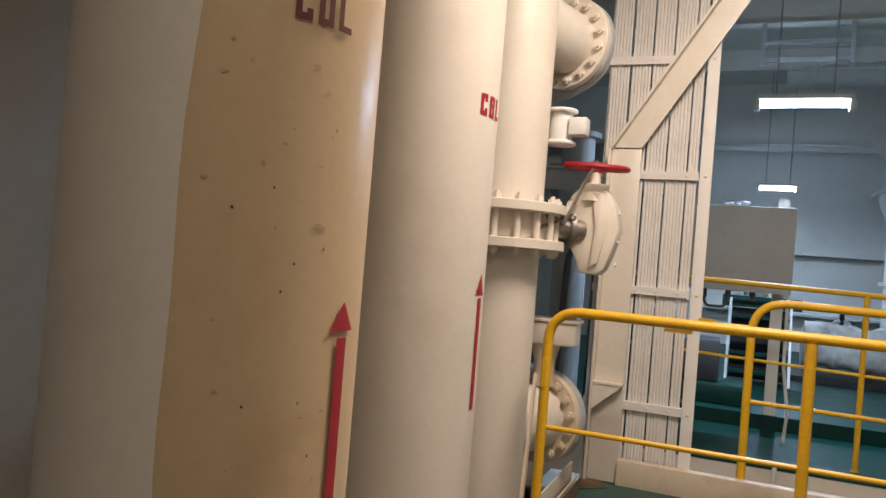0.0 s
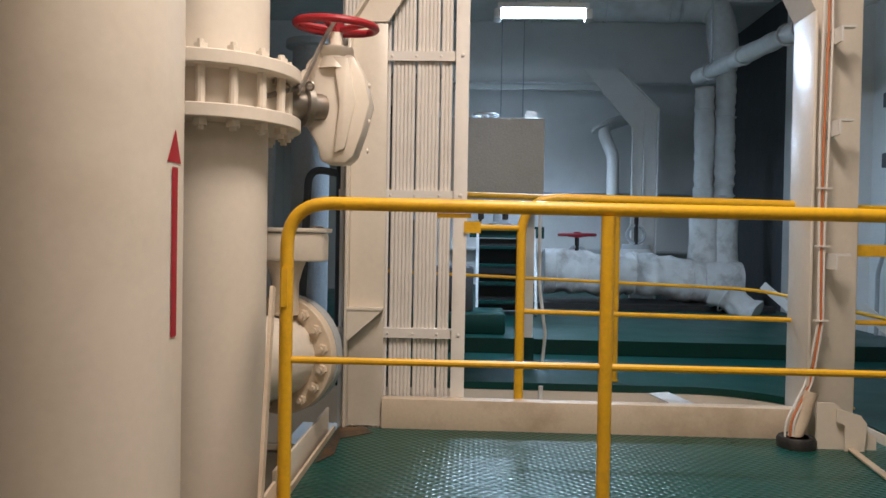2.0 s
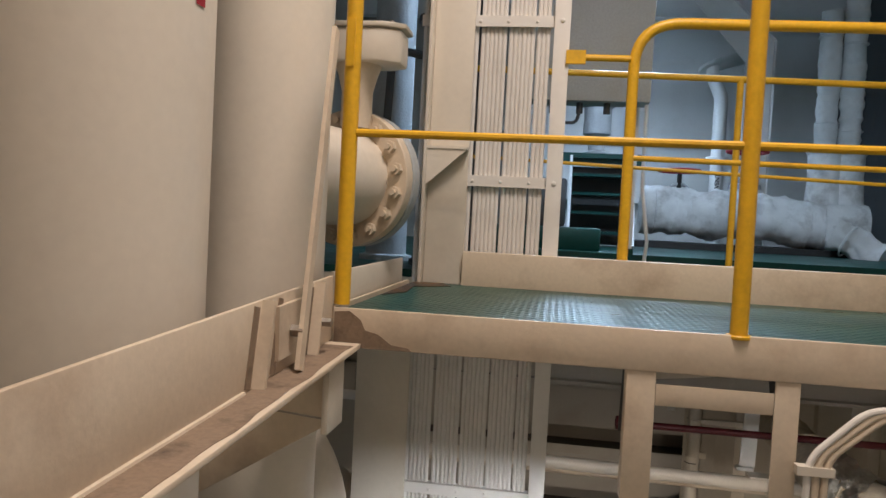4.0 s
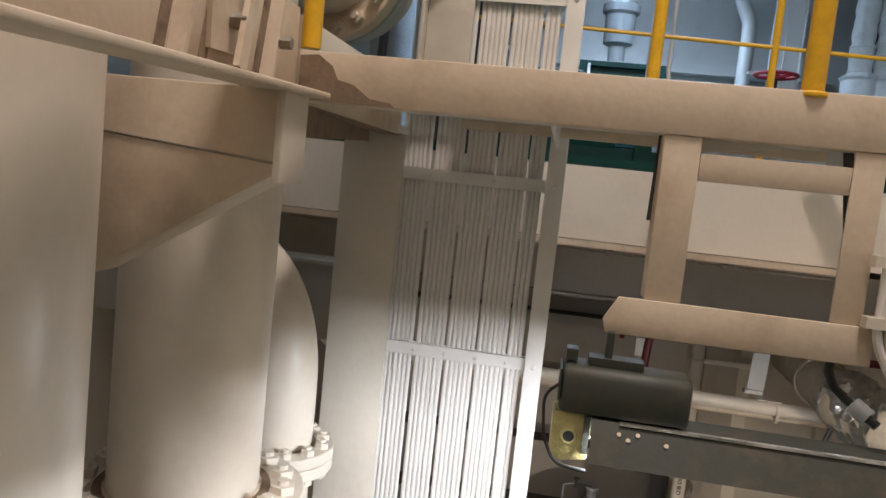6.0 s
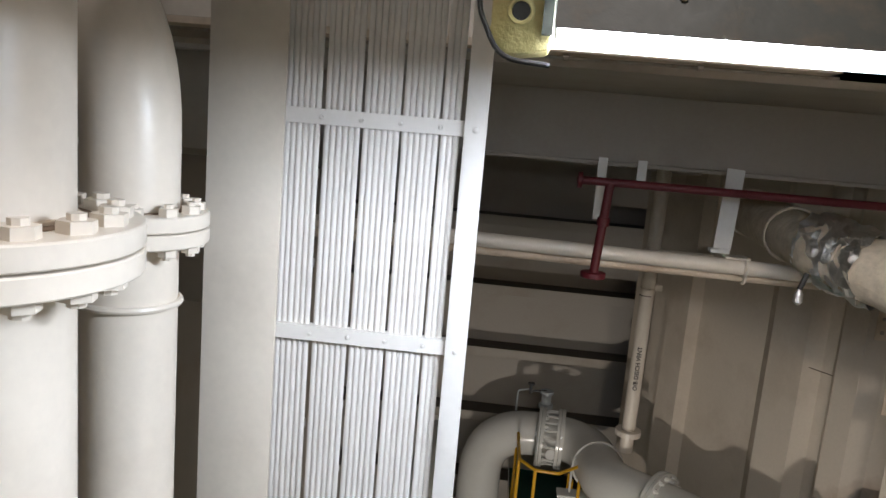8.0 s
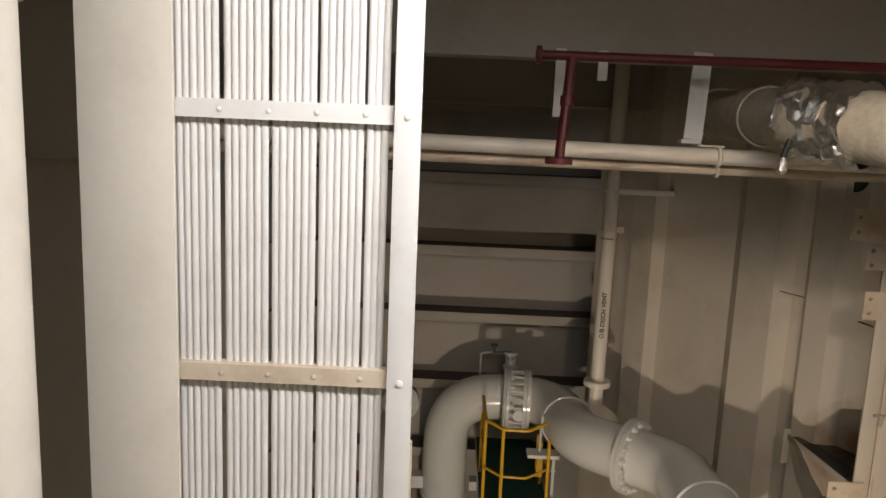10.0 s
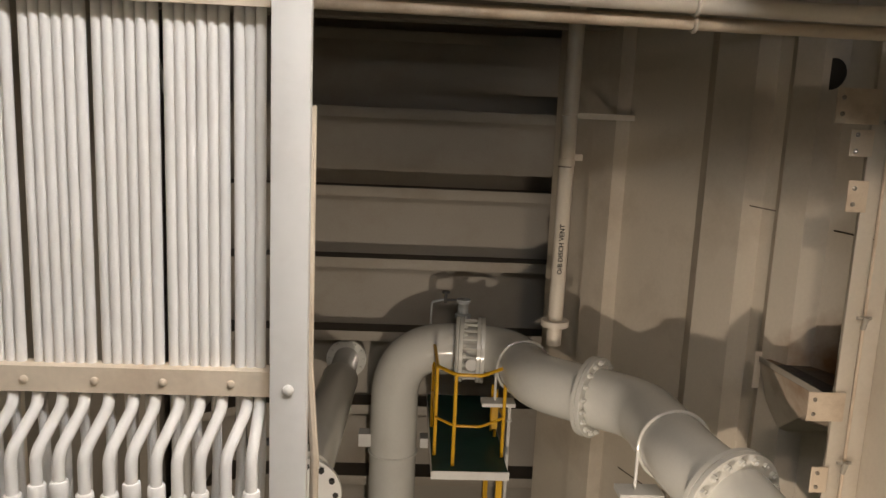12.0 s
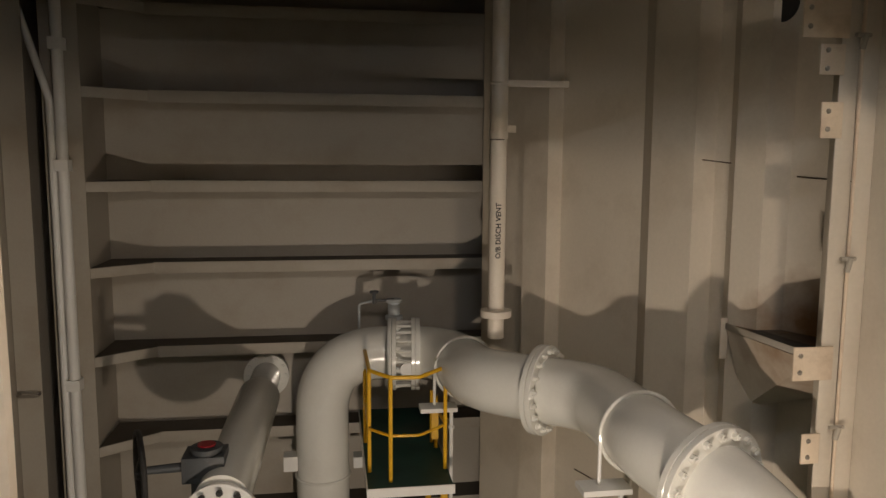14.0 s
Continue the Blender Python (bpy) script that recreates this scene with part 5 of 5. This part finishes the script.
part("shell", Shape().sweep([(-0.33, 14.88, -6.38), (-0.34, 13.9, -6.38), (-0.35, 13.8, -6.4), (-0.46, 11.2, -6.60)], [0.2, 0.2, 0.27, 0.27], 36), GREYPIPE, sp)
fl = part("flange", Shape().disc((-0.33, 14.72, -6.38), (0, 1, 0), 0.32, 0.07, 36), GREYPIPE, sp)
bolts(fl, (-0.33, 14.67, -6.38), (0, -1, 0), 0.27, 12, 0.03, GREYPIPE, 0.03)
fl = part("end_flange", Shape().disc((-0.46, 11.1, -6.79), (-0.05, -1, 0.1), 0.40, 0.06, 40), WHITE, sp)
bolts(fl, (-0.46, 11.06, -6.79), (0, -1, 0), 0.33, 12, 0.035, BLACK, 0.03)
hv = thing("gear_valve", (-0.75, 11.5, -6.4), "dark gear valve head with a black hand wheel", "valve")
part("gear_head", Shape().box(-0.86, 11.35, -6.32, -0.45, 11.7, -6.06).disc((-0.64, 11.52, -6.03), (0, 0, 1), 0.16, 0.06, 16).sweep([(-0.64, 11.5, -6.6), (-0.64, 11.5, -6.32)], 0.16, 16), DARKGREY, hv, bevel=0.03)
part("cap", Shape().disc((-0.64, 11.52, -5.985), (0, 0, 1), 0.09, 0.02, 14), RED, hv, "faded red cap")
part("shaft", Shape().sweep([(-0.86, 11.5, -6.2), (-1.24, 11.45, -6.2)], [0.05, 0.04], 10), DARKGREY, hv)
part("hand_wheel", wheel(Shape(), (-1.27, 11.45, -6.22), (1, 0.35, 0), 0.40, 0.03, 4), BLACK, hv, "black hand wheel")

hv.location.z -= 0.16

tw = thing("twin_pipes", (1.0, 7.9, -1.95), "pair of pale horizontal pipes with a clamp", "pipe")
part("pipe", Shape().sweep([(-3.1, 7.85, -1.774), (4.25, 7.85, -1.855)], 0.057, 18), CREAM, tw)
part("pipe", Shape().sweep([(-3.1, 8.0, -1.896), (4.25, 8.0, -1.934)], 0.042, 14), BEAM, tw, "thinner dusty pipe")
part("clamp", Shape().ring((2.28, 7.85, -1.833), (1, 0, 0), 0.063, 0.016, 18, 8).ring((2.33, 8.0, -1.924), (1, 0, 0), 0.048, 0.016, 18, 8), CREAM, tw)
part("saddle", Shape().box(2.12, 7.79, -1.768, 2.30, 7.93, -1.755), CREAM, tw)
single("pipe_hanger", Shape().bar((2.17, 8.02, -1.12), (2.13, 7.96, -1.72), 0.012, 0.13, (1, 0, 0)).box(2.04, 7.92, -1.75, 2.18, 8.0, -1.72), WHITE, (2.1, 8.0, -1.76), "white flat bar hanger on the pipes", "bracket")
single("pipe_hanger", Shape().bar((1.19, 8.1, -1.12), (1.19, 8.1, -1.60), 0.012, 0.07, (1, 0, 0)), WHITE, (1.2, 8.1, -1.6), "white flat bar hanger", "bracket")
single("pipe_hanger", Shape().bar((1.50, 8.15, -1.12), (1.50, 8.15, -1.33), 0.012, 0.07, (1, 0, 0)), WHITE, (1.5, 8.15, -1.3), "short white flat bar hanger", "bracket")
# The pipe's colour carries the beam's shadow.
rp = thing("red_pipe", (1.11, 7.25, -1.9), "red fire pipe, coloured dark for shade, with a flanged drop", "pipe")
part("main", Shape().sweep([(0.93, 7.25, -1.255), (4.25, 7.25, -1.25)], 0.028, 14), SHADED_RED, rp)
part("drop", Shape().sweep([(1.15, 7.25, -1.26), (1.11, 7.25, -1.87)], 0.03, 14), SHADED_RED, rp)
part("flange", Shape().disc((1.108, 7.25, -1.885), (0, 0, 1), 0.085, 0.04, 16), SHADED_RED, rp)
part("coupling", Shape().disc((1.135, 7.25, -1.52), (0, 0, 1), 0.042, 0.06, 14), SHADED_RED, rp)
part("flange", Shape().disc((0.95, 7.25, -1.255), (1, 0, 0), 0.055, 0.03, 16), SHADED_RED, rp)
lagged("lagged_pipe", [(2.60, 9.0, -1.50), (2.55, 7.25, -1.57), (2.95, 6.2, -1.68), (4.22, 4.4, -1.84)], 0.19, BROWNLAG, "slanting pipe in painted lagging cloth", 0.004, 0.5, seed=11, lumps=0.02)
rnd = random.Random(5)
fo = Shape()
n, m = 14, 26
vv = []
for i in range(n):
    c = Vector((2.56, 7.34, -1.565)).lerp(Vector((2.72, 6.80, -1.62)), i / (n - 1))
    for j in range(m):
        a = 2 * math.pi * j / m
        r = 0.222 + rnd.uniform(-0.028, 0.03)
        vv.append(c + r * (math.cos(a) * Vector((0.91, 0.40, 0)) + math.sin(a) * Vector((0, 0, 1))))
fo.add(vv, [(i * m + j, i * m + (j + 1) % m, (i + 1) * m + (j + 1) % m, (i + 1) * m + j) for i in range(n - 1) for j in range(m)])
single("foil_patch", fo, FOIL, (2.6, 7.0, -1.6), "crumpled aluminium foil wrapped round the lagging", "foil", angle=25)
ft = thing("foil_tag", (2.36, 7.0, -1.78), "small foil tag hanging under the pipe", "foil")
part("strap", Shape().sweep([(2.40, 7.02, -1.70), (2.36, 7.0, -1.80)], 0.018, 8), BLACK, ft)
part("tip", Shape().lathe((2.36, 7.0, -1.90), (0, 0, 1), [(0, 0.012), (0.02, 0.03), (0.07, 0.028), (0.1, 0.01)], 10), FOIL, ft)

# frame with hinge plates and a stained ledge, on the right
hf = thing("hatch_frame", (4.05, 8.75, BOTTOM), "cream steel post with hinge plates and clips", "frame", kind="structure")
part("post", Shape().box(4.02, 8.72, BOTTOM, 4.14, 8.735, -0.62).box(4.141, 8.72, BOTTOM, 4.155, 8.95, -0.62).box(4.17, 8.70, BOTTOM, 4.295, 8.715, -0.62), RUSTYSHELL, hf, bevel=0.002)
part("seal", Shape().sweep([(4.16, 8.70, BOTTOM), (4.16, 8.70, -0.62)], 0.012, 8), BEAM, hf)
for x, z, w, h in ((3.72, -2.35, 0.34, 0.26), (3.86, -2.62, 0.18, 0.20), (3.89, -3.02, 0.16, 0.24), (3.80, -4.70, 0.30, 0.24), (3.90, -5.32, 0.14, 0.22)):
    pl = part("hinge_plate", Shape().box(x, 8.70, z - h / 2, x + w, 8.715, z + h / 2), BEAM, hf, bevel=0.004)
    for dz in (-0.06, 0.06):
        rivet(pl, (x + 0.05, 8.699, z + dz), (0, -1, 0), 0.018, STEEL)
for z in (-2.5, -4.0, -5.2):
    part("toggle", Shape().sweep([(4.15, 8.69, z - 0.05), (4.15, 8.66, z + 0.05)], 0.02, 8).sweep([(4.09, 8.68, z + 0.04), (4.2, 8.68, z + 0.04)], 0.015, 8), SHELL, hf)
lg = thing("drip_ledge", (4.2, 9.6, -4.75), "rust stained steel ledge holding dark water", "ledge")
part("tray", Shape().prism([(4.05, 10.02), (4.14, 8.96), (4.75, 9.15), (4.45, 10.1)], "z", -4.76, -4.735), STAIN, lg, "wet rusty tray")
part("lip", Shape().bar((4.045, 10.03, -4.73), (4.13, 8.95, -4.73), 0.014, 0.055), SHELL, lg, bevel=0.003)
part("standing_water", Shape().prism([(4.10, 9.86), (4.16, 9.12), (4.36, 9.20), (4.26, 9.84)], "z", -4.734, -4.730), BLACK, lg, "dark standing water")
part("end_bar", Shape().box(4.0, 10.035, -5.03, 4.07, 10.05, -4.66), RUSTYSHELL, lg, bevel=0.003)
v0, v1, v2, v3 = (4.05, 10.03, -4.765), (4.13, 8.97, -4.765), (4.24, 10.0, -5.46), (4.62, 9.2, -5.1)
part("gusset", Shape().add([v0, v1, v2, v3] + [(x + 0.012, y + 0.006, z) for x, y, z in (v0, v1, v2, v3)], [(0, 1, 2), (1, 3, 2), (4, 6, 5), (5, 6, 7), (0, 4, 5, 1), (1, 5, 7, 3), (3, 7, 6, 2), (2, 6, 4, 0)]), RUSTYSHELL, lg)
single("vent_hole", Shape().disc((4.31, 9.86, -2.02), (-0.9, -0.4, 0), 0.14, 0.02, 20), BLACK, (4.31, 9.86, -2.02), "dark oval opening in the plating", "hole")
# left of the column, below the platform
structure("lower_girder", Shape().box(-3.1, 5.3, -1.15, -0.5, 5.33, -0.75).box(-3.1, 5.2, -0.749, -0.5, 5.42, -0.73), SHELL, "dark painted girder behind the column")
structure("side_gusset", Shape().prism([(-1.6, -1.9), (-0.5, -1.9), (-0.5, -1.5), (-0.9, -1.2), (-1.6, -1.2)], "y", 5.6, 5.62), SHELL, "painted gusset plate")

# ---- stair under the walker ----
stair = thing("stair", (0.5, 2.3, -4.7), "steep green steel stair down to the lower landing", "stair", kind="structure")
for x in (0.05, 0.95):
    part("stringer", Shape().bar((x, 0.26, -0.1), (x, 3.85, -4.75), 0.012, 0.18, (0, 0.79, 0.61)), CREAM, stair)
for k in range(23):
    z = -0.22 - 0.195 * k
    y = 0.32 + 0.1535 * k
    part("tread", Shape().box(0.06, y, z - 0.02, 0.94, y + 0.2, z), TREAD, stair)
# Body, legs and hood are added out of view to shape that light.
ll = thing("unseen_low_lamp", (0.95, 5.55, BOTTOM), "unseen low lamp with an added hood that cuts off its light", "lamp")
h, w = Vector((0.888, 0.460, 0)), Vector((-0.460, 0.888, 0))
c = Vector((1.0, 5.6, -7.75))
part("housing", Shape().bar(c - h * 0.05 - w * 0.4, c - h * 0.05 + w * 0.4, 0.04, 0.14), OLIVE, ll, bevel=0.006)
part("cutoff_plate", Shape().bar(c + Vector((0, 0, 0.383)) - h * 0.075 - w * 0.2, c + Vector((0, 0, 0.383)) + h * 0.40 - w * 0.2, 1.7, 0.006), OLIVE, ll, "unseen plate added to cut off the light")
part("back", Shape().bar(c - h * 0.08 + Vector((0, 0, 0.155)) - w * 1.05, c - h * 0.08 + Vector((0, 0, 0.155)) + w * 0.65, 0.006, 0.45), OLIVE, ll)
for k in (-0.3, 0.3):
    part("leg", Shape().sweep([c - h * 0.05 + w * k + Vector((0, 0, -0.06)), c - h * 0.05 + w * k + Vector((0, 0, BOTTOM + 7.75))], 0.014, 8), STEEL, ll)
# Unseen housing added round that light; its plates cut off the beam.
tl = thing("added_hold_lamp", (2.45, 3.47, -1.2), "unseen lamp added under the platform edge to light the hold", "lamp")
part("housing", Shape().box(2.05, 3.44, -1.12, 2.86, 3.485, -1.035), OLIVE, tl, bevel=0.008)
part("cutoff_plate", Shape().bar((2.45, 3.45, -1.03), (2.45, 3.64, -1.096), 0.86, 0.005), OLIVE, tl)
# Added plate that keeps the beam off the conduit rack.
part("spill_plate", Shape().prism([(3.44, -1.02), (3.48, -1.02), (3.95, -1.10), (3.95, -1.45), (3.44, -1.18)], "x", 2.0, 2.006), OLIVE, tl)
for x in (2.1, 2.6):
    part("hanger_rod", Shape().sweep([(x, 3.45, -1.035), (x, 3.45, -0.106)], 0.010, 8), WHITE, tl)
structure("landing", Shape().box(-0.2, 3.80, -4.78, 1.5, 5.2, -4.73), TREAD, "green tread plate landing below the stair")
